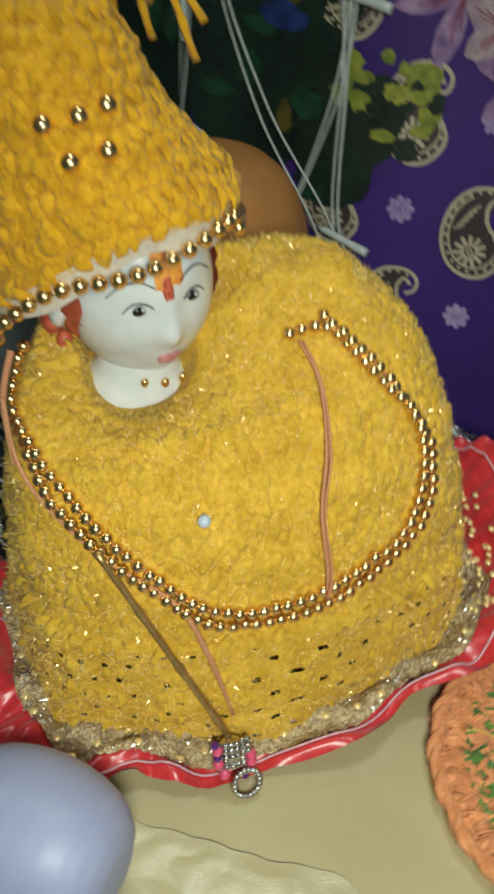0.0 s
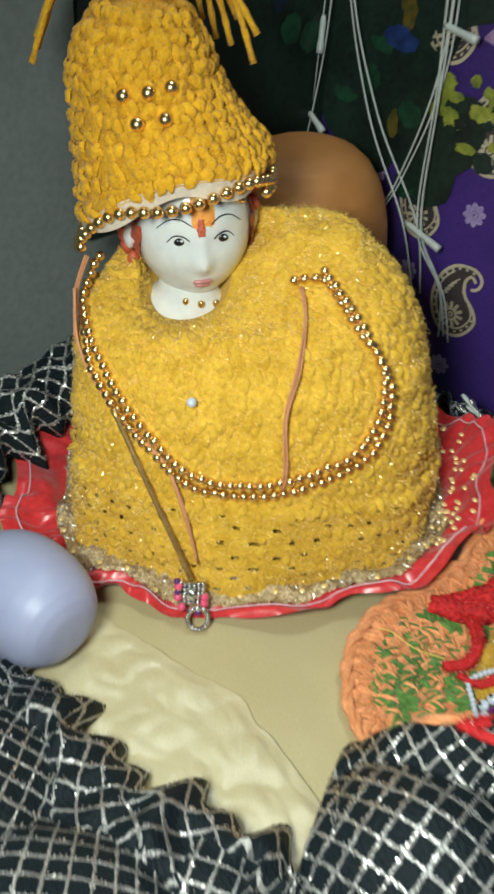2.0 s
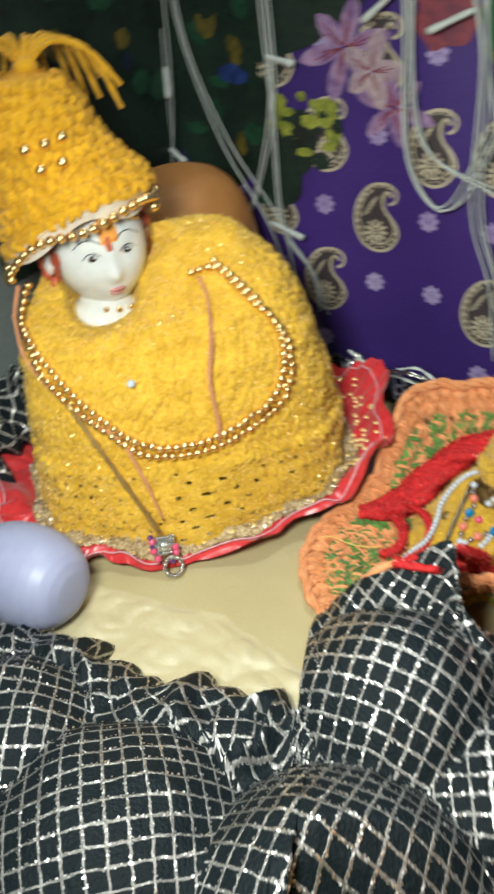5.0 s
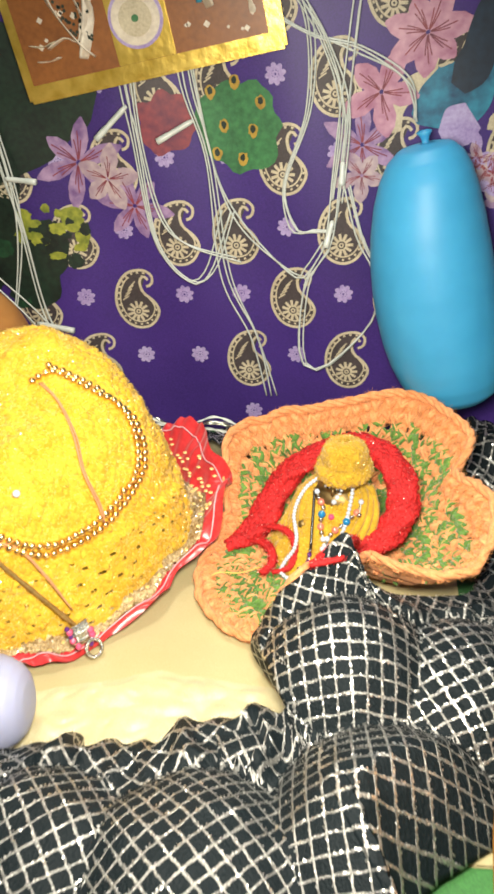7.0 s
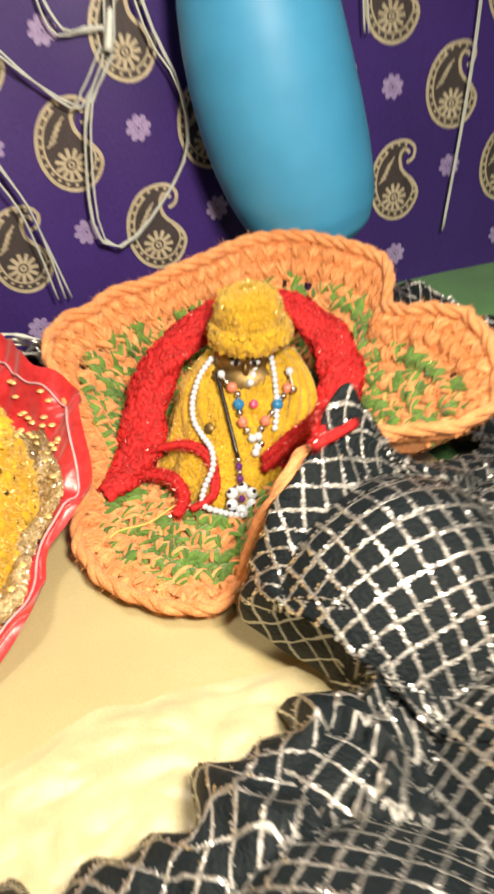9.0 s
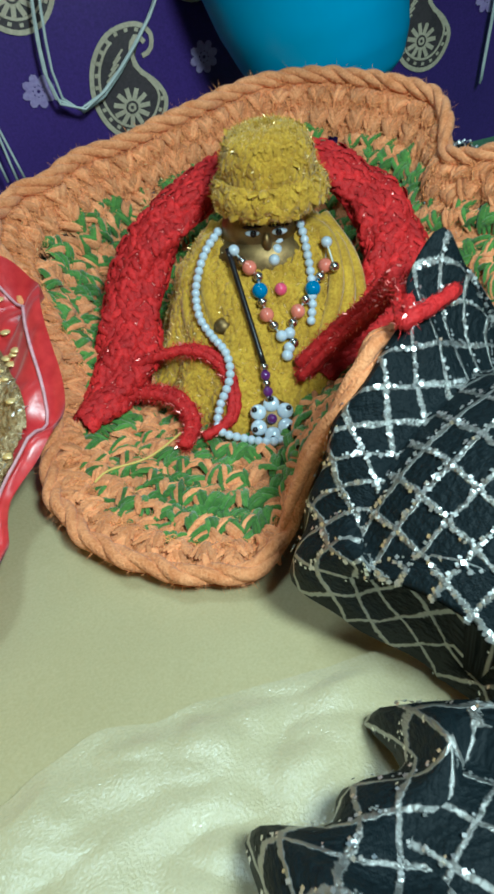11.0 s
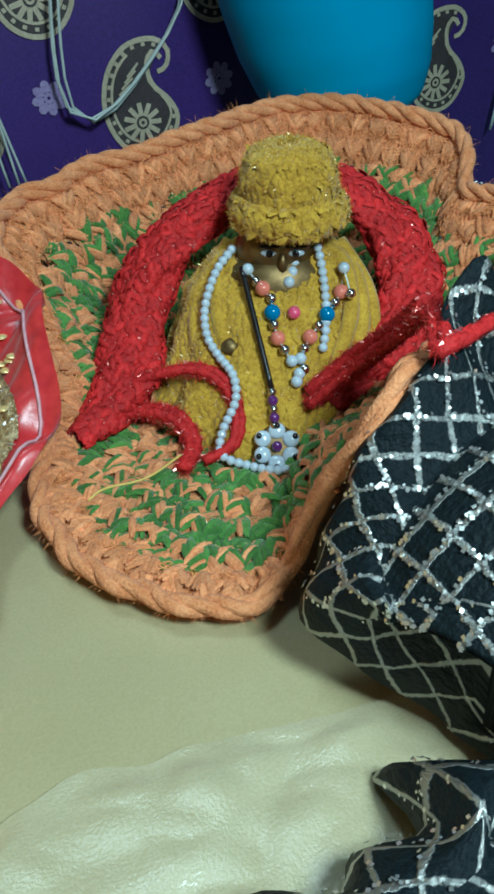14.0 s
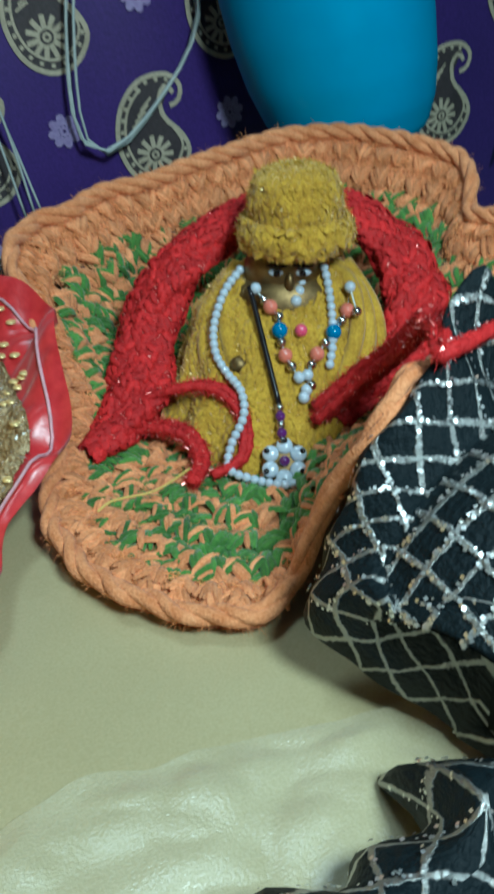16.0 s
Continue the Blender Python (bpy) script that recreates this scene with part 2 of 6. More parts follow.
def lattice_material():
    """Black gauze with a worn silver lattice, from the cloth's own coordinates."""
    m = bpy.data.materials.new("black_silver_lattice_cloth")
    m.use_nodes = True
    t = m.node_tree
    b = t.nodes["Principled BSDF"]
    uv = t.nodes.new("ShaderNodeUVMap")
    uv.uv_map = "cloth"
    warp = t.nodes.new("ShaderNodeTexNoise")
    warp.inputs["Scale"].default_value = 1.6
    t.links.new(uv.outputs["UV"], warp.inputs["Vector"])
    sep = t.nodes.new("ShaderNodeSeparateXYZ")
    t.links.new(uv.outputs["UV"], sep.inputs[0])

    def op(kind, a, c=None):
        n = t.nodes.new("ShaderNodeMath")
        n.operation = kind
        for k, v in enumerate((a, c)):
            if v is None:
                continue
            if isinstance(v, (int, float)):
                n.inputs[k].default_value = v
            else:
                t.links.new(v, n.inputs[k])
        return n.outputs[0]

    wob = op("MULTIPLY", op("SUBTRACT", warp.outputs["Fac"], 0.5), 0.20)
    lines = []
    for axis in (0, 1):
        f = op("FRACT", op("ADD", sep.outputs[axis], wob))
        lines.append(op("ABSOLUTE", op("SUBTRACT", f, 0.5)))
    near = op("MINIMUM", lines[0], lines[1])
    grain = t.nodes.new("ShaderNodeTexNoise")
    grain.inputs["Scale"].default_value, grain.inputs["Detail"].default_value = 9.0, 3
    t.links.new(uv.outputs["UV"], grain.inputs["Vector"])
    worn = t.nodes.new("ShaderNodeTexNoise")
    worn.inputs["Scale"].default_value, worn.inputs["Detail"].default_value = 0.45, 3
    t.links.new(uv.outputs["UV"], worn.inputs["Vector"])
    wide = op("MULTIPLY", grain.outputs["Fac"], op("MULTIPLY", worn.outputs["Fac"], 0.27))
    mask = t.nodes.new("ShaderNodeMapRange")
    t.links.new(op("SUBTRACT", wide, near), mask.inputs["Value"])
    mask.inputs["From Min"].default_value, mask.inputs["From Max"].default_value = -0.018, 0.018
    mix = t.nodes.new("ShaderNodeMix")
    mix.data_type = "RGBA"
    mix.inputs["A"].default_value, mix.inputs["B"].default_value = (0.007, 0.012, 0.015, 1), (0.46, 0.46, 0.44, 1)
    t.links.new(mask.outputs["Result"], mix.inputs["Factor"])
    t.links.new(mix.outputs["Result"], b.inputs["Base Color"])
    t.links.new(op("MULTIPLY", mask.outputs["Result"], 0.86), b.inputs["Metallic"])
    t.links.new(op("SUBTRACT", 0.58, op("MULTIPLY", mask.outputs["Result"], 0.24)), b.inputs["Roughness"])
    b.inputs["Specular IOR Level"].default_value = 0.16
    weave = t.nodes.new("ShaderNodeTexNoise")
    weave.inputs["Scale"].default_value, weave.inputs["Detail"].default_value = 5.0, 5
    t.links.new(uv.outputs["UV"], weave.inputs["Vector"])
    glint = t.nodes.new("ShaderNodeTexNoise")
    glint.inputs["Scale"].default_value, glint.inputs["Detail"].default_value = 26.0, 2
    t.links.new(uv.outputs["UV"], glint.inputs["Vector"])
    bn = t.nodes.new("ShaderNodeBump")
    bn.inputs["Strength"].default_value, bn.inputs["Distance"].default_value = 0.6, 0.002
    t.links.new(op("ADD", op("ADD", weave.outputs["Fac"], op("MULTIPLY", mask.outputs["Result"], 0.25)), op("MULTIPLY", glint.outputs["Fac"], op("MULTIPLY", mask.outputs["Result"], 0.22))), bn.inputs["Height"])
    t.links.new(bn.outputs["Normal"], b.inputs["Normal"])
    return m


M_NET = lattice_material()

# ---------- mesh helpers
def part(name, bm, material, parent=None, label="", smooth=True):
    me = bpy.data.meshes.new(name)
    bm.to_mesh(me)
    bm.free()
    for mm in material if isinstance(material, (list, tuple)) else [material]:
        me.materials.append(mm)
    if smooth:
        for p in me.polygons:
            p.use_smooth = True
    ob = new(name, me)
    ob.parent = parent
    if label:
        tagged(ob, label)
    return ob


def thing(name, label, category, m=None, group="", kind=""):
    ob = new(name)
    ob.empty_display_size = 0.01
    if m is not None:
        ob.matrix_world = m
    return tagged(ob, label, category, group, kind)


def raw(name, verts, faces, material, parent=None, label="", smooth=True):
    me = bpy.data.meshes.new(name)
    me.from_pydata([tuple(v) for v in verts], [], faces)
    for mm in material if isinstance(material, (list, tuple)) else [material]:
        me.materials.append(mm)
    if smooth:
        for p in me.polygons:
            p.use_smooth = True
    ob = new(name, me)
    ob.parent = parent
    if label:
        tagged(ob, label)
    return ob


def spline(pts, n, closed=False):
    """n points evenly along a smooth curve through pts."""
    P = [Vector(p) for p in pts]
    k = len(P)
    dense = []
    spans = k if closed else k - 1
    for i in range(spans):
        if closed:
            p0, p1, p2, p3 = P[i - 1], P[i], P[(i + 1) % k], P[(i + 2) % k]
        else:
            p0, p1, p2, p3 = P[max(i - 1, 0)], P[i], P[i + 1], P[min(i + 2, k - 1)]
        for s in range(12):
            u = s / 12
            dense.append(0.5 * ((2 * p1) + (p2 - p0) * u + (2 * p0 - 5 * p1 + 4 * p2 - p3) * u * u + (3 * p1 - p0 - 3 * p2 + p3) * u ** 3))
    dense.append(P[0] if closed else P[-1])
    lens = [0.0]
    for a, b in zip(dense, dense[1:]):
        lens.append(lens[-1] + (b - a).length)
    out, j = [], 0
    for i in range(n):
        want = lens[-1] * i / (n if closed else max(n - 1, 1))
        while j < len(lens) - 2 and lens[j + 1] < want:
            j += 1
        f = (want - lens[j]) / max(lens[j + 1] - lens[j], 1e-9)
        out.append(dense[j].lerp(dense[j + 1], min(max(f, 0), 1)))
    return out


def tube(bm, pts, radius, seg=8, closed=False, flat=1.0, cap=True, twist=0.0):
    """A tube along pts; radius is a number or a function of 0..1."""
    n = len(pts)
    rings, up = [], Vector((0.13, 0.21, 0.97))
    for i, p in enumerate(pts):
        a = pts[(i - 1) % n] if closed else pts[max(i - 1, 0)]
        b = pts[(i + 1) % n] if closed else pts[min(i + 1, n - 1)]
        d = (b - a).normalized()
        side = d.cross(up)
        if side.length < 1e-4:
            side = d.cross(Vector((1, 0, 0)))
        side.normalize()
        top = side.cross(d)
        r = radius(i / max(n - 1, 1)) if callable(radius) else radius
        rings.append([bm.verts.new(p + r * (math.cos(q) * side + flat * math.sin(q) * top)) for q in (2 * math.pi * (k + twist * i) / seg for k in range(seg))])
    for i in range(n if closed else n - 1):
        A, B = rings[i], rings[(i + 1) % n]
        for k in range(seg):
            bm.faces.new((A[k], A[(k + 1) % seg], B[(k + 1) % seg], B[k]))
    if cap and not closed:
        bm.faces.new(rings[0][::-1])
        bm.faces.new(rings[-1])
    return bm


def blob(bm, centre, size, us=16, vs=10, turn=None, slot=0):
    """An ellipsoid added to bm."""
    m = Matrix.Translation(centre) @ (turn.to_4x4() if turn else Matrix.Identity(4)) @ Matrix.Diagonal((*size, 1))
    made = bmesh.ops.create_uvsphere(bm, u_segments=us, v_segments=vs, radius=1.0, matrix=m)
    for f in {f for v in made["verts"] for f in v.link_faces}:
        f.material_index = slot
    return made["verts"]


def ball_mesh(name, r, material, us=14, vs=9):
    bm = bmesh.new()
    blob(bm, (0, 0, 0), (r, r, r), us, vs)
    me = bpy.data.meshes.new(name)
    bm.to_mesh(me)
    bm.free()
    me.materials.append(material)
    for p in me.polygons:
        p.use_smooth = True
    return me


def bead(name, me, p, parent, scale=1.0):
    ob = new(name, me)
    ob.parent = parent
    ob.location = p
    ob.scale = (scale, scale, scale)
    return ob


def lerp_table(table, x):
    """Linear-smooth reading of rows (x, a, b, ...)."""
    if x <= table[0][0]:
        return table[0][1:]
    for r0, r1 in zip(table, table[1:]):
        if x <= r1[0]:
            f = (x - r0[0]) / (r1[0] - r0[0])
            f = f * f * (3 - 2 * f) * 0.35 + f * 0.65
            return tuple(a + (b - a) * f for a, b in zip(r0[1:], r1[1:]))
    return table[-1][1:]


def lattice(S, nu, nv, closed=True):
    """Vertices and faces of the surface S(u, v), u and v in 0..1."""
    cols = nu if closed else nu + 1
    verts = [S(i / nu, j / nv) for j in range(nv + 1) for i in range(cols)]
    faces = []
    for j in range(nv):
        for i in range(nu):
            a, b = j * cols + i, j * cols + (i + 1) % cols
            faces.append((a, b, b + cols, a + cols))
    return verts, faces


def frame_at(S, u, v, e=0.004):
    p = S(u, v)
    a, b = S(u + e, v) - p, S(u, min(v + e, 1)) - S(u, max(v - e, 0))
    n = a.cross(b)
    if n.length < 1e-12:
        n = Vector((0, 0, 1))
    return p, a.normalized(), b.normalized(), n.normalized()


def fuzz(S, count, length, width, vmin=0.0, vmax=1.0, lean=0.8, flip=1.0, seed=1, curl=0.4):
    """Short yarn fibres standing off the surface: thin bent ribbons."""
    rng = random.Random(seed)
    verts, faces = [], []
    for _ in range(count):
        p, a, b, n = frame_at(S, rng.random(), rng.uniform(vmin, vmax))
        n = n * flip
        q = rng.random() * 2 * math.pi
        way = (n * rng.uniform(0.25, 1.0) + lean * (a * math.cos(q) + b * math.sin(q))).normalized()
        side = way.cross(Vector((rng.uniform(-1, 1), rng.uniform(-1, 1), rng.uniform(-1, 1)))).normalized()
        l = length * rng.uniform(0.5, 1.3)
        w = width * rng.uniform(0.7, 1.3)
        bend = side.cross(way) * l * curl * rng.uniform(-1, 1)
        k = len(verts)
        p = p - n * 0.0002
        verts += [p - side * w, p + side * w, p + way * l * 0.55 + bend * 0.3 + side * w * 0.8, p + way * l * 0.55 + bend * 0.3 - side * w * 0.8, p + way * l + bend]
        faces += [(k, k + 1, k + 2, k + 3), (k + 3, k + 2, k + 4)]
    return verts, faces


def knit(S, rows, cols, l, w, h, seed):
    """Rows of paired leaning stitches over a surface, as plump little loops."""
    rng = random.Random(seed)
    verts, faces = [], []
    for j in range(rows):
        for i in range(cols):
            for lean in (-1, 1):
                p, a, b, n = frame_at(S, (i + 0.25 * lean + rng.uniform(-0.4, 0.4)) / cols, (j + 0.5 + rng.uniform(-0.3, 0.3)) / rows * 0.97)
                way = (b + (0.55 * lean + rng.uniform(-0.7, 0.7)) * a).normalized()
                side = n.cross(way).normalized()
                ll, ww0, hh0 = l * rng.uniform(0.85, 1.2), w * rng.uniform(0.85, 1.15), h * rng.uniform(0.7, 1.3)
                k = len(verts)
                for s, ww, hh in ((-1, 0.3, -0.25), (-0.45, 1, 0.85), (0.45, 1, 0.85), (1, 0.3, -0.25)):
                    c = p + way * ll * s + n * hh0 * hh * 0.5
                    verts += [c - side * ww0 * ww, c - side * ww0 * ww * 0.5 + n * hh0 * ww * 0.5, c + side * ww0 * ww * 0.5 + n * hh0 * ww * 0.5, c + side * ww0 * ww]
                for s in range(3):
                    o = k + 4 * s
                    faces += [(o, o + 1, o + 5, o + 4), (o + 1, o + 2, o + 6, o + 5), (o + 2, o + 3, o + 7, o + 6)]
    return verts, faces


# ---------- the setting
def slab(name, x0, x1, y0, y1, z0, z1, material, label, category):
    bm = bmesh.new()
    bmesh.ops.create_cube(bm, size=1.0, matrix=Matrix.Translation(((x0 + x1) / 2, (y0 + y1) / 2, (z0 + z1) / 2)) @ Matrix.Diagonal((x1 - x0, y1 - y0, z1 - z0, 1)))
    ob = part(name, bm, material, smooth=False)
    return tagged(ob, label, category, kind="structure")


WALL_Y = 0.207


def wall_y(x, z):
    """The hung cloth's gentle folds."""
    return WALL_Y + 0.0022 * math.sin(x * 31 + 0.6 * math.sin(z * 9)) + 0.0015 * math.sin(x * 57 + z * 14 + 1.0)


slab("floor", -0.9, 1.1, -1.2, 0.6, -0.06, -0.004, M_GREEN, "green cloth spread over the table top", "table cloth")
slab("wall_west", -0.235, -0.185, -1.2, 0.26, -0.004, 1.1, M_GREY, "dull grey painted wall beside the shrine", "wall")


def hung_cloth():
    nx, nz = 150, 50
    x0, x1, z0, z1 = -0.184, 0.75, -0.004, 0.62
    verts, faces = [], []
    for k in (0, 1):
        for j in range(nz + 1):
            for i in range(nx + 1):
                x, z = x0 + (x1 - x0) * i / nx, z0 + (z1 - z0) * j / nz
                verts.append((x, wall_y(x, z) + k * 0.004, z))
    w = nx + 1
    for k in (0, 1):
        o = k * w * (nz + 1)
        for j in range(nz):
            for i in range(nx):
                a = o + j * w + i
                faces.append((a, a + 1, a + 1 + w, a + w) if k == 0 else (a, a + w, a + 1 + w, a + 1))
    return tagged(raw("backdrop_cloth", verts, faces, M_PURPLE), "purple satin cloth with paisley print hung behind", "backdrop", kind="structure")


cloth = hung_cloth()


def side_cloth():
    """The cloth's dark leafy end, turned round the corner on to the west wall."""
    def S(u, v):
        y, z = 0.020 + 0.188 * u, 0.10 + 0.50 * v
        return Vector((-0.1800 + 0.0016 * math.sin(y * 70 + z * 9) + 0.0012 * math.sin(y * 31), y, z))
    verts, faces = lattice(S, 40, 40, closed=False)
    n = len(verts)
    verts += [p - Vector((0.0028, 0, 0)) for p in verts]
    faces += [tuple(n + k for k in f[::-1]) for f in faces]
    ob = tagged(raw("backdrop_side", verts, faces, M_LEAF_DARK), "dark green leaf-printed end of the hung cloth", "backdrop", kind="structure")
    rng = random.Random(61)
    for k in range(26):
        cu, cv, r = rng.uniform(0.1, 0.95), rng.uniform(0.1, 0.6), rng.uniform(0.004, 0.011)
        ring = []
        for i in range(18):
            q = 2 * math.pi * i / 18
            w = r * (1 + 0.35 * noise.noise(Vector((2 * math.cos(q) + k, 2 * math.sin(q), k * 0.7))))
            ring.append(S(min(cu + w * math.cos(q) / 0.188, 1), cv + w * math.sin(q) / 0.50) + Vector((0.0006 + 0.00003 * k, 0, 0)))
        raw("leaf_print", ring, [tuple(range(18))], (M_LEAF_DEEP, M_OCHRE_DIM, M_LEAF_DARK, M_LEAF_DEEP, M_NAVY)[k % 5], ob)


side_cloth()
slab("wall_north", -0.235, 1.1, 0.26, 0.30, -0.004, 1.1, M_GREY, "plain wall behind the hung cloth", "wall")


def cream_sheet():
    def S(u, v):
        x, y = -0.18 + 0.400 * u, -0.165 + 0.355 * v
        z = -0.0012 + 0.0010 * noise.noise(Vector((x * 22, y * 22, 0.3))) + 0.0009 * abs(math.sin((x * 0.75 + y) * 26 + 1.5 * noise.noise(Vector((x * 9, y * 9, 2)))))
        return Vector((x, y, z))
    verts, faces = lattice(S, 130, 120, closed=False)
    n = len(verts)
    verts += [Vector((v.x, v.y, -0.0035)) for v in verts]
    faces += [tuple(n + k for k in f[::-1]) for f in faces]
    return tagged(raw("cream_cloth", verts, faces, M_CREAM), "cream satin cloth with soft creases under the statues", "cloth", kind="structure")


cream_sheet()


def sheen_layer():
    """A thin crumpled layer, added over the cream cloth's front to carry its sheen."""
    back = [(i, y) for i, y in enumerate((-0.110, -0.098, -0.090, -0.081, -0.074, -0.064, -0.068, -0.073, -0.070, -0.066))]

    def S(u, v):
        x = -0.11 + 0.28 * u
        y1 = lerp_table(back, u * 9)[0] + 0.002 * noise.noise(Vector((x * 90, 0, 5)))
        y = y1 - 0.085 * (1 - v)
        ridge = abs(noise.noise(Vector((x * 34 + y * 12, y * 40 - x * 10, 2.2)))) + 0.5 * abs(noise.noise(Vector((x * 80, y * 95, 6.1))))
        return Vector((x, y, 0.0016 + 0.0030 * ridge * min(1, (1 - v) * 12 + 0.15)))
    verts, faces = lattice(S, 170, 120, closed=False)
    n = len(verts)
    verts += [p - Vector((0, 0, 0.0007)) for p in verts]
    faces += [tuple(n + k for k in f[::-1]) for f in faces]
    return tagged(raw("cream_sheen_layer", verts, faces, M_CREAM_SHEEN), "paler crumpled layer added for the sheen on the cream cloth", "cloth", kind="structure")


sheen_layer()

# ---------- printed pattern of the hung cloth
def on_cloth(x, z, lift=0.0008):
    return Vector((x, wall_y(x, z) - lift, z))


def flat_shape(name, outline, material, lift, parent):
    """A printed patch on the cloth, filled from its outline (x, z), kept close to the folds."""
    cx, cz = sum(p[0] for p in outline) / len(outline), sum(p[1] for p in outline) / len(outline)
    n = len(outline)
    verts = [on_cloth(x, z, lift) for x, z in outline] + [on_cloth(cx + (x - cx) * 0.5, cz + (z - cz) * 0.5, lift) for x, z in outline] + [on_cloth(cx, cz, lift)]
    faces = [(i, (i + 1) % n, n + (i + 1) % n, n + i) for i in range(n)] + [(n + i, n + (i + 1) % n, 2 * n) for i in range(n)]
    return raw(name, verts, faces, material, parent)


def ribbon(verts, faces, pts, w, lift):
    """A printed line of width w along (x, z) points."""
    k = len(verts)
    for i, (x, z) in enumerate(pts):
        a, b = pts[max(i - 1, 0)], pts[min(i + 1, len(pts) - 1)]
        d = Vector((b[0] - a[0], b[1] - a[1]))
        d = d.normalized() if d.length > 1e-9 else Vector((1, 0))
        verts += [on_cloth(x - d.y * w, z + d.x * w, lift), on_cloth(x + d.y * w, z - d.x * w, lift)]
    for i in range(len(pts) - 1):
        faces.append((k + 2 * i, k + 2 * i + 1, k + 2 * i + 3, k + 2 * i + 2))


def paisley_outline(s):
    """The drop's outline from the curl round its belly: points in units of its height."""
    ctrl = [(0.20, 0.33), (0.13, 0.40), (0.06, 0.30), (0.10, 0.12), (0.26, -0.04), (0.33, -0.22), (0.20, -0.44), (-0.02, -0.50), (-0.24, -0.38), (-0.36, -0.10), (-0.32, 0.22), (-0.14, 0.45), (0.12, 0.50), (0.27, 0.40), (0.25, 0.26), (0.16, 0.22)]
    return [(p.x * s, p.y * s) for p in spline([(a, b, 0) for a, b in ctrl], 56)]


def paisley(x, z, s):
    line = [(x + a, z + b) for a, b in paisley_outline(s)]
    verts, faces = [], []
    ribbon(verts, faces, line, 0.022 * s, 0.0009)
    mid = [(x + a * 0.88, z + (b + 0.01 * s) * 0.90) for a, b in paisley_outline(s)[6:50]]
    for a, b in zip(mid[::2], mid[1::2]):
        ribbon(verts, faces, [(a[0], a[1]), (a[0] + (b[0] - a[0]) * 0.7, a[1] + (b[1] - a[1]) * 0.7)], 0.016 * s, 0.0010)
    inner = [(x + (a - 0.0) * 0.80 - 0.0 * s, z + (b + 0.02 * s) * 0.82) for a, b in paisley_outline(s)[10:44]]
    ribbon(verts, faces, inner, 0.012 * s, 0.0010)
    cx, cz = x - 0.02 * s, z - 0.21 * s
    for k in range(11):
        q = 2 * math.pi * k / 11
        petal = [(cx + s * (0.06 + 0.12 * t) * math.cos(q), cz + s * (0.06 + 0.12 * t) * math.sin(q)) for t in (0, 0.5, 1)]
        ribbon(verts, faces, petal, 0.022 * s, 0.0010)
    ring = [(cx + s * 0.03 * math.cos(k * 0.7854), cz + s * 0.03 * math.sin(k * 0.7854)) for k in range(9)]
    ribbon(verts, faces, ring, 0.012 * s, 0.0011)
    for k in range(5):
        ribbon(verts, faces, [(x - s * (0.25 - 0.03 * k), z + s * (0.0 + 0.05 * k)), (x - s * (0.14 - 0.03 * k), z + s * (0.07 + 0.06 * k))], 0.010 * s, 0.0010)
    body = [(x + a, z + b) for a, b in paisley_outline(s)[6:50]]
    flat_shape("paisley_ground", body, M_PRINT_DARK, 0.0005, cloth)
    raw("paisley_print", verts, faces, M_PRINT, cloth, smooth=False)


def little_flower(x, z, s):
    verts, faces = [], []
    for k in range(8):
        q = 2 * math.pi * k / 8 + 0.2
        cx, cz = x + s * 0.62 * math.cos(q), z + s * 0.62 * math.sin(q)
        n = len(verts)
        verts += [on_cloth(cx + s * (0.36 * math.cos(a) * math.cos(q) - 0.27 * math.sin(a) * math.sin(q)), cz + s * (0.36 * math.cos(a) * math.sin(q) + 0.27 * math.sin(a) * math.cos(q)), 0.0009 + 0.00002 * k) for a in (j * math.pi / 4 for j in range(8))]
        faces.append(tuple(range(n, n + 8)))
    ring = [(x + s * 0.2 * math.cos(k * 0.7854), z + s * 0.2 * math.sin(k * 0.7854)) for k in range(9)]
    ribbon(verts, faces, ring, 0.10 * s, 0.0012)
    raw("flower_print", verts, faces, M_PRINT_LILAC, cloth, smooth=False)


for row in range(-1, 7):
    for col in range(-6, 8):
        for side, x_off in ((0, 0.034), (1, -0.010)):
            fx, fz = x_off + 0.0772 * col + 0.0365 * row, 0.068 + 0.051 * row
            px, pz = fx + 0.040, fz - 0.004
            if fz > 0.004 and ((side == 0 and 0.030 < fx < 0.60) or (side == 1 and -0.17 < fx < 0.028)):
                little_flower(fx, fz, 0.0075)
            if pz > 0.02 and ((side == 0 and 0.050 < px < 0.60) or (side == 1 and -0.16 < px < 0.028)):
                paisley(px, pz, 0.047)

# ---------- the marble statue and its clothes; local x to its side, y to its back
STATUE = Matrix(((0.66, -0.75, 0, -0.054), (0.75, 0.66, 0, -0.003), (0, 0, 1, 0), (0, 0, 0, 1)))

# v, centre x, centre y, half width, half depth, height, side tilt, front tilt
DRESS = [
    (0.00, 0.031, 0.006, 0.094, 0.066, 0.004, 0, 0),
    (0.10, 0.031, 0.006, 0.092, 0.064, 0.020, 0, 0),
    (0.25, 0.029, 0.006, 0.089, 0.059, 0.050, 0, 0),
    (0.40, 0.027, 0.008, 0.086, 0.055, 0.080, 0, 0),
    (0.53, 0.024, 0.010, 0.081, 0.049, 0.104, 0.05, 0.1),
    (0.65, 0.017, 0.014, 0.071, 0.042, 0.127, 0.15, 0.3),
    (0.76, 0.012, 0.018, 0.055, 0.036, 0.141, 0.22, 0.6),
    (0.86, 0.003, 0.022, 0.036, 0.028, 0.142, 0.30, 0.85),
    (0.95, -0.008, 0.026, 0.019, 0.019, 0.126, 0.30, 0.7),
    (1.00, -0.009, 0.028, 0.013, 0.014, 0.108, 0, 0),
]


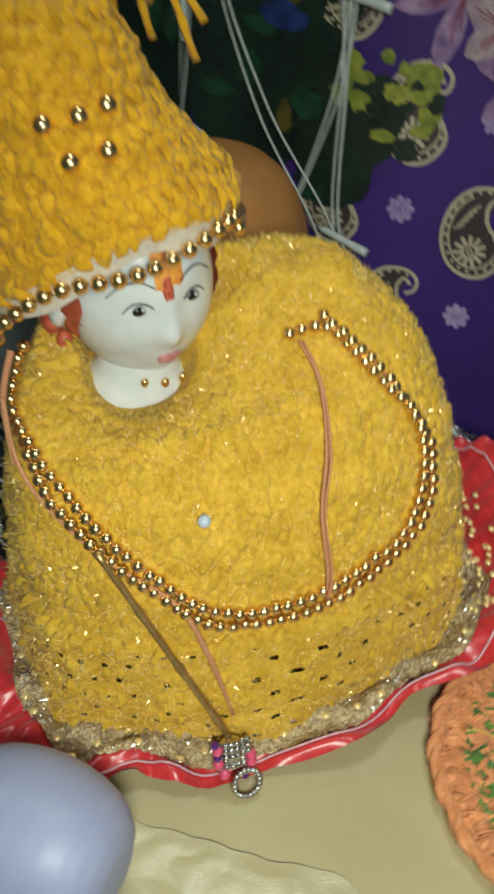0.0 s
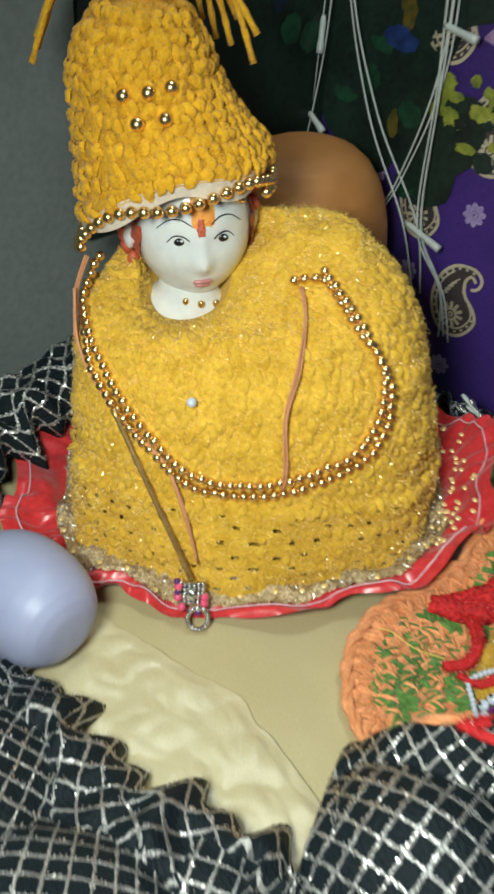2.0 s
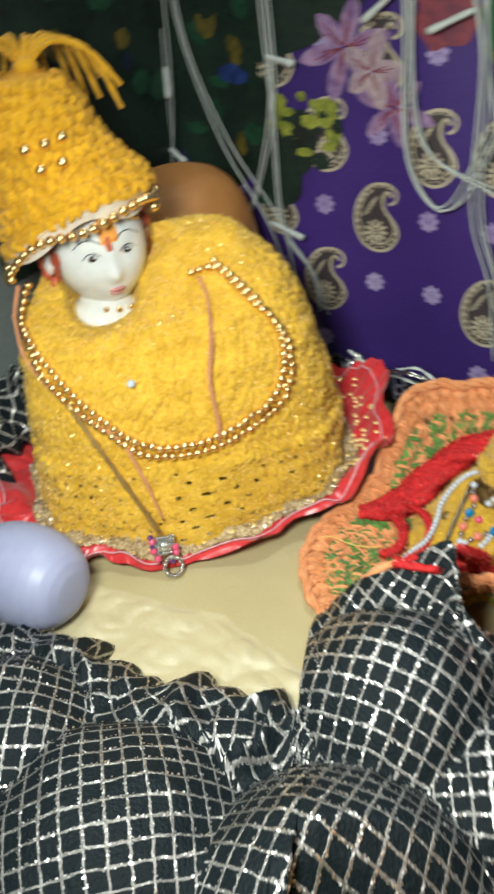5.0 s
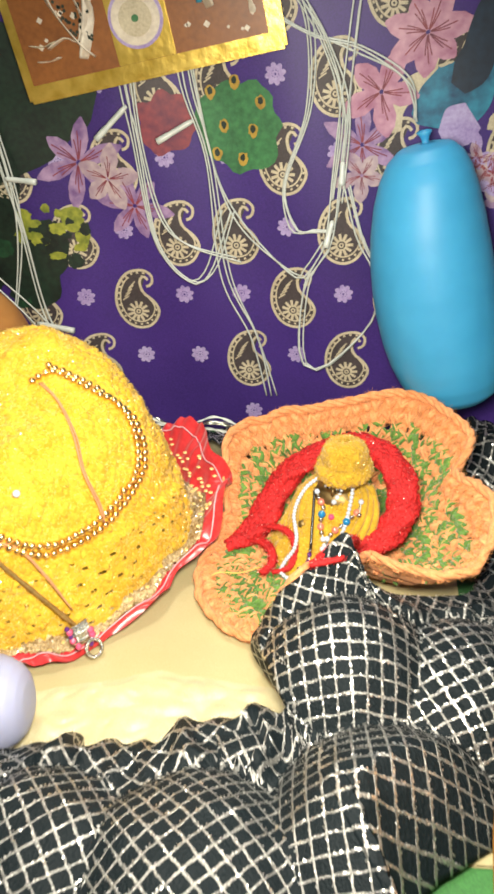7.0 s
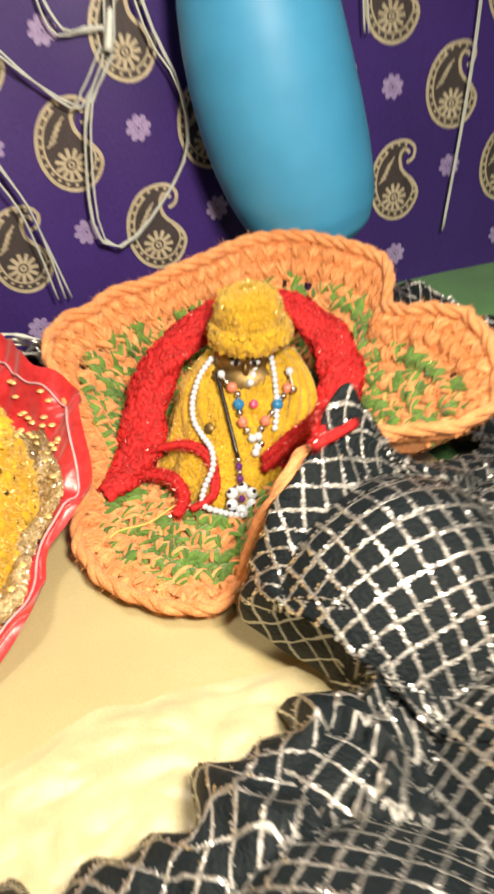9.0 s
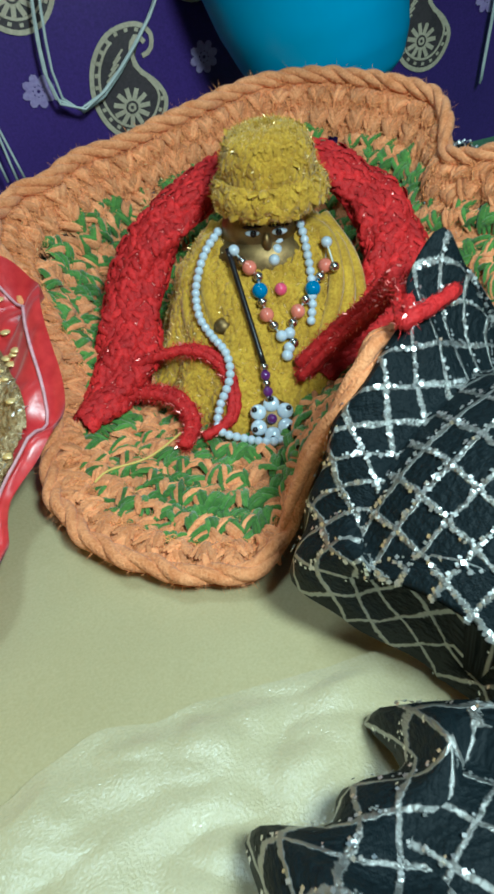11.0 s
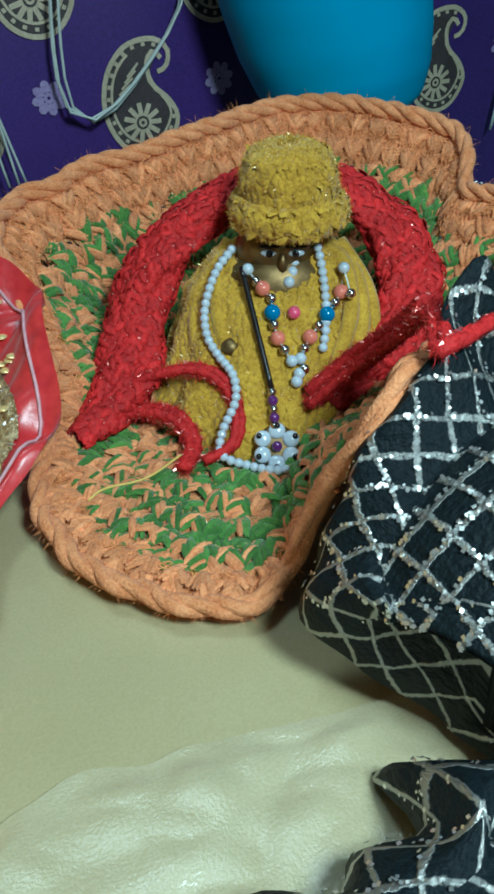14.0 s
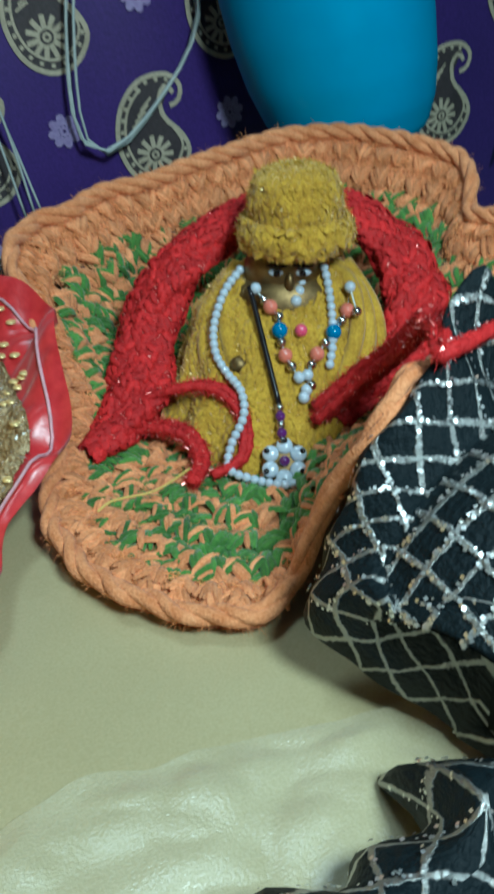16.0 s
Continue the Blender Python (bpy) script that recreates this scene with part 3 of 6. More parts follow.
def dress_surface(u, v):
    cx, cy, a, b, z, tx, ty = lerp_table(DRESS, v)
    q = 2 * math.pi * u
    c, s = math.cos(q), math.sin(q)
    e = 2 / 2.5
    x = math.copysign(abs(c) ** e, c) * a
    y = math.copysign(abs(s) ** e, s) * b
    lump = 0.0022 * noise.noise(Vector((x * 38, y * 38, z * 38))) + 0.0012 * noise.noise(Vector((x * 130, y * 130, z * 130)))
    hang = 1 - min(v / 0.3, 1)
    lump += 0.0035 * hang * math.sin(q * 7 + 1.0)
    k = 1 + lump / max(math.hypot(x, y), 0.01)
    step = 0.0025 if v < 0.27 else 0.0
    k += step / max(math.hypot(x, y), 0.01)
    z2 = z + tx * x + (ty if y < 0 else 0.12 * ty) * y + lump * (0.7 if v > 0.5 else 0.0)
    if v < 0.04:
        z2 += 0.0025 * math.sin(q * 16)
    return Vector((cx + x * k, cy + y * k, max(z2, 0.003)))


def crochet_dress():
    t = thing("crocheted_dress", "fuzzy yellow crocheted dress with gold glitter on the statue", "dress", STATUE)
    v, f = lattice(dress_surface, 220, 120)
    # rows of openwork holes in the hem
    holes = {(j, i + (2 if j % 8 == 1 else 0)) for j in (5, 9, 13, 17, 21, 25, 29) for i in range(0, 217, 4) if noise.noise(Vector((i * 0.9, j * 3.1, 7))) > -0.15}
    f = [face for k, face in enumerate(f) if (k // 220, k % 220) not in holes]
    raw("dress_body", v, f, M_YELLOW, t)

    # Added inner layer, darker than the dress, so the holes look shaded, not marble white.
    def inner(u, v):
        p = dress_surface(u, 0.02 + 0.5 * v)
        return Vector((0.028 + (p.x - 0.028) * 0.88, 0.007 + (p.y - 0.007) * 0.85, p.z))
    v, f = lattice(inner, 80, 20)
    raw("hole_backing", v, f, M_MUSTARD, t)
    # the stitches: short fat loops in rows, thinner and wider apart towards the openwork hem
    rng = random.Random(5)
    verts, faces = [], []
    rows = 36
    for j in range(rows):
        vv = 0.02 + 0.9 * j / rows
        n = 74 if vv < 0.7 else 46
        for i in range(n):
            if vv < 0.26 and (j % 2 == 0 or i % 3 == 0):
                continue
            p, a, b, nn = frame_at(dress_surface, (i + 0.5 * (j % 2) + rng.uniform(-0.2, 0.2)) / n, vv + rng.uniform(-0.010, 0.010))
            way = (a * rng.uniform(-0.7, 0.7) + b).normalized()
            side = nn.cross(way)
            l, w, h = rng.uniform(0.0028, 0.0044), rng.uniform(0.0015, 0.0024), rng.uniform(0.0014, 0.0027)
            k = len(verts)
            for s, ww, hh in ((-1, 0.25, -0.2), (-0.4, 1, 0.9), (0.4, 1, 0.9), (1, 0.25, -0.2)):
                verts += [p + way * l * s - side * w * ww, p + way * l * s + nn * h * hh, p + way * l * s + side * w * ww]
            for s in range(3):
                o = k + 3 * s
                faces += [(o, o + 1, o + 4, o + 3), (o + 1, o + 2, o + 5, o + 4)]
    tagged(raw("stitches", verts, faces, M_YELLOW, t), kind="stuff")
    v, f = fuzz(dress_surface, 44000, 0.0034, 0.00012, 0.0, 0.93, seed=3)
    tagged(raw("fuzz", v, f, M_FIBRE, t), kind="stuff")
    v, f = fuzz(dress_surface, 26000, 0.0017, 0.00026, 0.0, 0.93, seed=4)
    tagged(raw("tinsel", v, f, M_TINSEL, t), kind="stuff")
    return t


crochet_dress()


def marble_statue():
    """One plain mesh: bust, neck and head with a simple face."""
    bm = bmesh.new()
    centre, size = Vector((-0.008, 0.033, 0.1505)), Vector((0.0270, 0.0275, 0.0360))
    swing = Matrix.Rotation(radians(11), 3, "Z") @ Matrix.Rotation(radians(-5), 3, "Y") @ Matrix.Rotation(radians(2), 3, "X")

    def head(d, lift=0.0):
        """The head's surface in a direction, with brows, nose, lips, cheeks and chin."""
        front = -d.y
        g = lambda x0, z0, sx, sz: math.exp(-((d.x - x0) / sx) ** 2 - ((d.z - z0) / sz) ** 2) * (front > 0.1)
        k = 1.0 + 0.15 * g(0, -0.24, 0.12, 0.15) + 0.04 * g(0, 0.02, 0.08, 0.2)
        k -= 0.05 * (g(-0.36, 0.04, 0.2, 0.12) + g(0.36, 0.04, 0.2, 0.12))
        k += 0.03 * (g(-0.5, -0.3, 0.28, 0.25) + g(0.5, -0.3, 0.28, 0.25))
        k += 0.045 * g(0, -0.50, 0.2, 0.05) + 0.04 * g(0, -0.60, 0.17, 0.05) + 0.06 * g(0, -0.86, 0.26, 0.14)
        k -= 0.025 * g(0, -0.70, 0.3, 0.05)
        jaw = 1 - 0.13 * max(0.0, -d.z) ** 2.2 - 0.05 * max(0.0, d.z)
        k += lift
        return centre + swing @ Vector((d.x * size.x * jaw * k, d.y * size.y * k, d.z * size.z))

    def toward(x, z, lift=0.0):
        return head(Vector((x, -math.sqrt(max(0.0, 1 - x * x - z * z)), z)), lift)
    made = bmesh.ops.create_uvsphere(bm, u_segments=72, v_segments=54, radius=1.0)
    for v in made["verts"]:
        v.co = head(v.co.normalized())
    # neck, shoulders and seated body
    prof = [(0.0, 0.050, 0.034), (0.03, 0.048, 0.034), (0.07, 0.040, 0.028), (0.10, 0.034, 0.022), (0.113, 0.022, 0.016), (0.119, 0.0145, 0.0140), (0.128, 0.0125, 0.0125), (0.140, 0.012, 0.012)]
    rings = []
    for z, a, b in prof:
        rings.append([bm.verts.new((-0.008 + (0.028 if z < 0.05 else 0.012 if z < 0.08 else 0) + a * math.cos(q), 0.030 - 0.012 * (z < 0.08) + b * math.sin(q), z)) for q in (k * math.pi / 16 for k in range(32))])
    for A, B in zip(rings, rings[1:]):
        for k in range(32):
            bm.faces.new((A[k], A[(k + 1) % 32], B[(k + 1) % 32], B[k]))
    bm.faces.new(rings[0][::-1])
    for sx in (-1, 1):
        blob(bm, centre + swing @ Vector((sx * 0.0275, 0.002, -0.003)), (0.004, 0.0065, 0.0095), 12, 8)
        blob(bm, centre + swing @ Vector((sx * 0.0280, -0.002, -0.016)), (0.003, 0.003, 0.004), 10, 6, slot=1)
        eye = toward(sx * 0.365, 0.06, 0.008)
        blob(bm, eye, (0.0025, 0.0011, 0.0018), 16, 10, swing, slot=2)
        # The eye's highlight, modelled as a tiny white dot.
        blob(bm, eye + swing @ Vector((0.0008, -0.0011, 0.0009)), (0.0007, 0.0005, 0.0006), 8, 5)
        for at, r, pts in ((0, 0.00032, ((0.20, 0.08), (0.30, 0.135), (0.44, 0.135), (0.55, 0.05))), (1, 0.00030, ((0.16, 0.27), (0.32, 0.34), (0.50, 0.32), (0.68, 0.20)))):
            n0 = len(bm.faces)
            tube(bm, spline([toward(sx * x, z, 0.012) for x, z in pts], 12), lambda q: r * (1.1 - 0.7 * abs(q - 0.4)), 6)
            bm.faces.ensure_lookup_table()
            for f in bm.faces[n0:]:
                f.material_index = 2
    # lips, brow mark and painted hair
    for z, w in ((-0.50, 0.0046), (-0.575, 0.0038)):
        blob(bm, toward(0, z, -0.004), (w, 0.0013, 0.0012), 14, 6, swing, slot=3)
    def painted(x0, x1, z0, z1, lift, slot, seed):
        """A thin painted patch on the brow with a ragged edge."""
        grid = [[bm.verts.new(toward(x0 + (x1 - x0) * i / 10 + 0.03 * noise.noise(Vector((i * 0.6, j * 0.7, seed))), z0 + (z1 - z0) * j / 12 + 0.04 * noise.noise(Vector((i * 0.7, j * 0.5, seed + 5))), lift * (1 if 0 < i < 10 and 0 < j < 12 else -0.3))) for i in range(11)] for j in range(13)]
        for j in range(12):
            for i in range(10):
                bm.faces.new((grid[j][i], grid[j][i + 1], grid[j + 1][i + 1], grid[j + 1][i])).material_index = slot
    painted(-0.16, 0.24, 0.24, 0.66, 0.010, 4, 1)
    painted(-0.07, 0.06, 0.14, 0.36, 0.016, 1, 3)
    # hair: a wavy shell round the sides and over the brow
    made = bmesh.ops.create_uvsphere(bm, u_segments=64, v_segments=40, radius=1.0)
    gone = []
    for v in made["verts"]:
        d = v.co.normalized()
        side = abs(d.x)
        keep = d.y > 0.05 or (d.z > 0.54 and d.y > -0.95) or (side > 0.86 and d.z > -0.4)
        if not keep:
            gone.append(v)
        v.co = head(d, 0.035 + 0.05 * abs(noise.noise(Vector((d.x * 7, d.y * 7, d.z * 7)))) + 0.03 * math.sin(d.z * 30 + 3 * d.x))
    for v in made["verts"]:
        for f in v.link_faces:
            f.material_index = 1
    bmesh.ops.delete(bm, geom=gone, context="VERTS")
    rng = random.Random(8)
    for sx in (-1, 1):
        for k in range(8):
            blob(bm, centre + swing @ Vector((sx * (0.0285 + rng.uniform(-0.001, 0.002)), 0.005 + rng.uniform(-0.003, 0.004), 0.014 - 0.0052 * k)), (0.0042, 0.0055, 0.0040), 10, 6, slot=1)
    for k in range(20):
        q = k / 19
        blob(bm, toward(-0.05 + 0.80 * q, 0.60 - 0.22 * q * q, 0.03), (0.0011, 0.0011, 0.0011), 8, 6, slot=5)
    # small painted necklace dots
    for k in range(5):
        q = -0.9 + 0.45 * k
        blob(bm, (-0.008 + 0.0160 * math.sin(q) + 0.006, 0.030 - 0.0160 * math.cos(q), 0.1175), (0.0016, 0.0012, 0.002), 8, 6, slot=5)
    ob = part("statue", bm, [M_MARBLE, M_HAIR, M_INK, M_LIP, M_TILAK, M_GOLD])
    ob.matrix_world = STATUE
    return tagged(ob, "white marble statue with painted orange hair and eyes", "statue")


marble_statue()

# v, centre x, centre y, radius, height, side tilt, front tilt
CAP = [
    (0.00, -0.016, 0.033, 0.0415, 0.167, 0.37, -0.26),
    (0.12, -0.018, 0.036, 0.0400, 0.176, 0.30, -0.22),
    (0.35, -0.024, 0.043, 0.0360, 0.190, 0.14, -0.14),
    (0.60, -0.029, 0.047, 0.0320, 0.206, 0.0, -0.08),
    (0.82, -0.031, 0.050, 0.0265, 0.221, 0.0, 0.0),
    (0.94, -0.031, 0.052, 0.0190, 0.231, 0.0, 0.0),
    (1.00, -0.030, 0.053, 0.0030, 0.236, 0.0, 0.0),
]


def cap_surface(u, v):
    cx, cy, r, z, tx, ty = lerp_table(CAP, v)
    q = 2 * math.pi * u
    x, y = r * math.cos(q), r * 0.88 * math.sin(q)
    arch = (0.0025 * math.sin(q * 3 + 0.6) - 0.003 * max(0, -math.cos(q)) ** 2 - 0.002 * max(0, math.cos(q)) ** 4) * max(0, 1 - v / 0.3)
    k = 1 + (0.0010 * noise.noise(Vector((x * 60, y * 60, z * 60))) - 0.0003 * math.cos(2 * math.pi * v * 13)) / 0.03
    return Vector((cx + x * k, cy + y * k, z + tx * x + ty * y + arch))


def crochet_cap():
    t = thing("wool_hat", "tall yellow crocheted hat with tassel and gold beads", "hat", STATUE)
    v, f = lattice(cap_surface, 120, 80)
    raw("crown", v, f, M_CAPWOOL, t)
    rng = random.Random(2)
    v, f = knit(cap_surface, 13, 30, 0.0036, 0.0020, 0.0024, 2)
    tagged(raw("stitches", v, f, M_CAPWOOL, t), kind="stuff")
    v, f = fuzz(cap_surface, 20000, 0.0028, 0.00010, 0.0, 1.0, seed=13)
    tagged(raw("fuzz", v, f, M_CAPWOOL, t), kind="stuff")
    # pale lining that shows under the brim
    def lining(u, v):
        p = cap_surface(u, 0.02)
        c = Vector((-0.016, 0.034, p.z))
        return c + (p - c) * (1.005 - 0.03 * v) - Vector((0, 0, (0.0085 + 0.0025 * math.sin(u * 31)) * v))
    v, f = lattice(lining, 90, 4)
    raw("lining", v, f, M_PAPER, t, "pale lining")
    # tassel of yarn ends at the top
    for k in range(15):
        q = radians(-28 + 236 * k / 14) + rng.uniform(-0.1, 0.1)
        l = rng.uniform(0.030, 0.050)
        base = Vector((-0.030, 0.055, 0.235))
        pts = [base, base + Vector((0.3 * l * math.cos(q), 0.3 * l * math.sin(q), 0.013)), base + Vector((0.7 * l * math.cos(q), 0.7 * l * math.sin(q), 0.009)), base + Vector((l * math.cos(q), l * math.sin(q), -rng.uniform(0.006, 0.024)))]
        bm = bmesh.new()
        tube(bm, spline(pts, 14), lambda s: 0.0014 * (1 + 0.18 * math.sin(s * 40)), 6, twist=0.35)
        part("tassel_strand", bm, M_CAPWOOL, t)
    bm = bmesh.new()
    blob(bm, (-0.030, 0.055, 0.2365), (0.007, 0.007, 0.005), 16, 10)
    part("tassel_knot", bm, M_CAPWOOL, t)
    # gold beads round the brim and on the front
    me = ball_mesh("bead", 0.0026, M_GOLD)
    for k in range(48):
        p = cap_surface(k / 48, 0.0)
        c = Vector((-0.016, 0.034, p.z))
        bead("bead", me, c + (p - c) * 1.04 - Vector((0, 0, 0.0058 + 0.0032 * math.sin(k * 0.55 + 0.4))), t)
        if 20 <= k <= 27 or k >= 45 or k <= 1:
            bead("bead", me, c + (p - c) * 1.05 - Vector((0, 0, 0.0110)), t)
    return t


CAP_THING = crochet_cap()


def lace_skirt():
    """The red satin underskirt that shows below the crochet, with a gold lace band."""
    t = thing("satin_skirt", "red satin skirt with gold lace border under the dress", "skirt", STATUE)

    def S(u, v):
        q = 2 * math.pi * u
        c, s = math.cos(q), math.sin(q)
        x = math.copysign(abs(c) ** 0.8, c)
        y = math.copysign(abs(s) ** 0.8, s)
        ahead = max(0, math.cos(q + 0.35))
        flare = 0.017 + 0.014 * ahead ** 2 + 0.024 * max(0, -c) ** 2 - 0.008 * max(0, s) + 0.004 * noise.noise(Vector((2.5 * c, 2.5 * s, 3)))
        r = v * flare * (1 + 0.13 * math.sin(q * 7 + 0.5) + 0.10 * math.sin(q * 12 + 2 * c))
        z = 0.010 - 0.006 * v + 0.0036 * v * math.sin(q * 9 + 2) + 0.0030 * math.sin(v * 9) * math.sin(q * 15) + 0.0014 * v * abs(c) ** 2 * math.sin(q * 58 + 3 * math.sin(q * 9)) + 0.006 * v * noise.noise(Vector((9 * c, 9 * s, 1.3 + 2 * v))) + 0.018 * v * max(0, -c) ** 3 + 0.054 * v ** 0.85 * max(0, math.cos(q + 0.12)) ** 1.8
        return Vector((0.031 + x * (0.090 + r), 0.006 + y * (0.062 + r), max(z, 0.0012 + 0.0008 * v)))

    def thick(S, d, n, m):
        v1, f1 = lattice(S, n, m)
        k = len(v1)
        v2 = [p - Vector((0, 0, d)) for p in v1]
        return v1 + v2, f1 + [tuple(k + i for i in f[::-1]) for f in f1]
    v, f = thick(S, 0.0006, 480, 14)
    raw("satin_hem", v, f, M_REDSATIN, t, "red satin hem")

    def L(u, v):
        front = max(0.0, -math.sin(2 * math.pi * u)) ** 1.5
        back = max(0.0, math.sin(2 * math.pi * u)) * max(0.0, math.cos(2 * math.pi * u)) * 2
        return S(u, 0.02 + (0.24 + 0.48 * front + 0.66 * back) * v) + Vector((0, 0, 0.0014 + 0.0012 * math.sin(u * 700 + 2 * math.sin(u * 190)) * math.sin(v * 9 + 2 * math.sin(u * 310))))
    v, f = lattice(L, 520, 12)
    raw("lace_band", v, f, M_LACE, t, "gold lace band")
    for at in (0.80,):
        bm = bmesh.new()
        tube(bm, [S(k / 200, at) + Vector((0, 0, 0.0009)) for k in range(200)], 0.00055, 5, closed=True)
        part("piping", bm, M_PIPING, t)
    me = ball_mesh("sequin", 0.0016, M_TINSEL, 8, 5)
    rng = random.Random(4)
    v, f = fuzz(L, 4200, 0.0024, 0.00030, seed=71)
    tagged(raw("tinsel", v, f, M_GLITTER, t, "silver and gold glitter threads"), kind="stuff")
    for k in range(60):
        ob = bead("sequin", me, S(rng.uniform(-0.12, 0.10), rng.uniform(0.35, 0.75)) + Vector((0, 0, 0.0008)), t)
        ob.scale = (1.1, 1.1, 0.35)
    for k in range(70):
        p = L(k / 70, rng.uniform(0.1, 0.9))
        ob = bead("sequin", me, p + Vector((0, 0, 0.0006)), t)
        ob.scale = (1, 1, 0.35)
    return t


lace_skirt()

# ---------- balloons
def balloon(name, label, profile, material, m, seg=40, bow=Vector((0, 0, 0))):
    """profile: rows (along, radius) from the tied end to the crown."""
    t = thing(name, label, "balloon", m)
    rows = [(i, *p) for i, p in enumerate(profile)]

    def S(u, v):
        x, r = lerp_table(rows, v * (len(rows) - 1))
        return Vector((r * math.cos(2 * math.pi * u), r * math.sin(2 * math.pi * u), x)) + side * math.sin(math.pi * v) ** 2
    side = m.to_3x3().inverted() @ bow
    v, f = lattice(S, seg, 60)
    raw("skin", v, f, material, t)
    bm = bmesh.new()
    x0 = profile[0][0]
    rings = []
    for dz, r in ((0.002, 0.0030), (-0.001, 0.0022), (-0.004, 0.0030), (-0.0065, 0.0052), (-0.0072, 0.0046)):
        rings.append([bm.verts.new((r * math.cos(k * math.pi / 6), r * math.sin(k * math.pi / 6), x0 + dz)) for k in range(12)])
    for A, B in zip(rings, rings[1:]):
        for k in range(12):
            bm.faces.new((A[k], A[(k + 1) % 12], B[(k + 1) % 12], B[k]))
    part("knot", bm, material, t)
    return t


def round_profile(length, radius, power=0.5, fat=0.0):
    return [(length * (0.5 - 0.5 * math.cos(math.pi * k / 14)), max(0.0022 if k < 7 else 0.0, radius * (max(0.0, math.sin(math.pi * k / 14)) ** power) * (1 + fat * (k / 14 - 0.5)))) for k in range(15)]


def axis_pose(base, tip):
    d = (Vector(tip) - Vector(base)).normalized()
    return Matrix.Translation(base) @ d.to_track_quat("Z", "Y").to_matrix().to_4x4()


balloon("long_balloon", "long glossy blue balloon hanging before the cloth", round_profile(0.181, 0.0415, 0.48, 0.34), M_BALLOON_BLUE, axis_pose((0.199, 0.168, 0.233), (0.232, 0.157, 0.050)), bow=Vector((-0.0065, 0, 0)))
balloon("balloon", "tan orange balloon resting behind the dressed statue", round_profile(0.120, 0.053, 0.60), M_BALLOON_TAN, axis_pose((-0.124, 0.145, 0.030), (-0.130, 0.133, 0.16)))
balloon("balloon", "milky white balloon lying beside the red hem", round_profile(0.060, 0.0262, 0.58), M_BALLOON_WHITE, axis_pose((-0.067, -0.116, 0.0262), (-0.007, -0.111, 0.0270)))
balloon("balloon", "orange balloon lying on the green cloth", round_profile(0.185, 0.046, 0.5), M_BALLOON_ORANGE, axis_pose((0.250, -0.312, 0.043), (0.256, -0.12, 0.043)))

# ---------- the crocheted mat and the small idol
MAT_C = Vector((0.145, 0.045, 0.0))
# angle, radius, rim height
MAT_RIM = [(-25, 0.101, 0.064), (-15, 0.096, 0.068), (-5, 0.086, 0.066), (4, 0.078, 0.061), (12, 0.077, 0.060), (19, 0.090, 0.069), (26, 0.097, 0.073), (38, 0.097, 0.076), (54, 0.102, 0.077), (64, 0.102, 0.076), (86, 0.084, 0.073), (104, 0.084, 0.068), (116, 0.092, 0.066), (124, 0.090, 0.064), (132, 0.098, 0.062), (143, 0.096, 0.060), (158, 0.082, 0.044), (172, 0.074, 0.028), (185, 0.080, 0.016), (200, 0.094, 0.010), (215, 0.100, 0.008), (232, 0.101, 0.007), (241, 0.098, 0.007), (246, 0.088, 0.011), (249, 0.088, 0.028), (251, 0.094, 0.042), (254, 0.098, 0.054), (257, 0.096, 0.062), (261, 0.092, 0.068), (266, 0.084, 0.064), (276, 0.066, 0.050), (292, 0.054, 0.044), (302, 0.075, 0.046), (310, 0.093, 0.047), (318, 0.104, 0.050), (327, 0.104, 0.058), (335, 0.101, 0.064)]


def mat_surface(u, v):
    """u round the mat, v from its middle to its rim."""
    r, h = lerp_table(MAT_RIM, -25 + 360 * (u % 1.0))
    q = radians(-25 + 360 * u)
    edge = 0.0006 * math.sin(2 * math.pi * u * 40) * max(0, v - 0.8) * 5
    z = 0.0035 + max(h - 0.006, 0.0) * v ** 2.2 + 0.0010 * math.sin(2 * math.pi * v * 9) * (v > 0.15)
    rr = r * (v * (1.06 - 0.06 * v)) + edge
    return MAT_C + Vector((rr * math.cos(q), rr * math.sin(q), z))


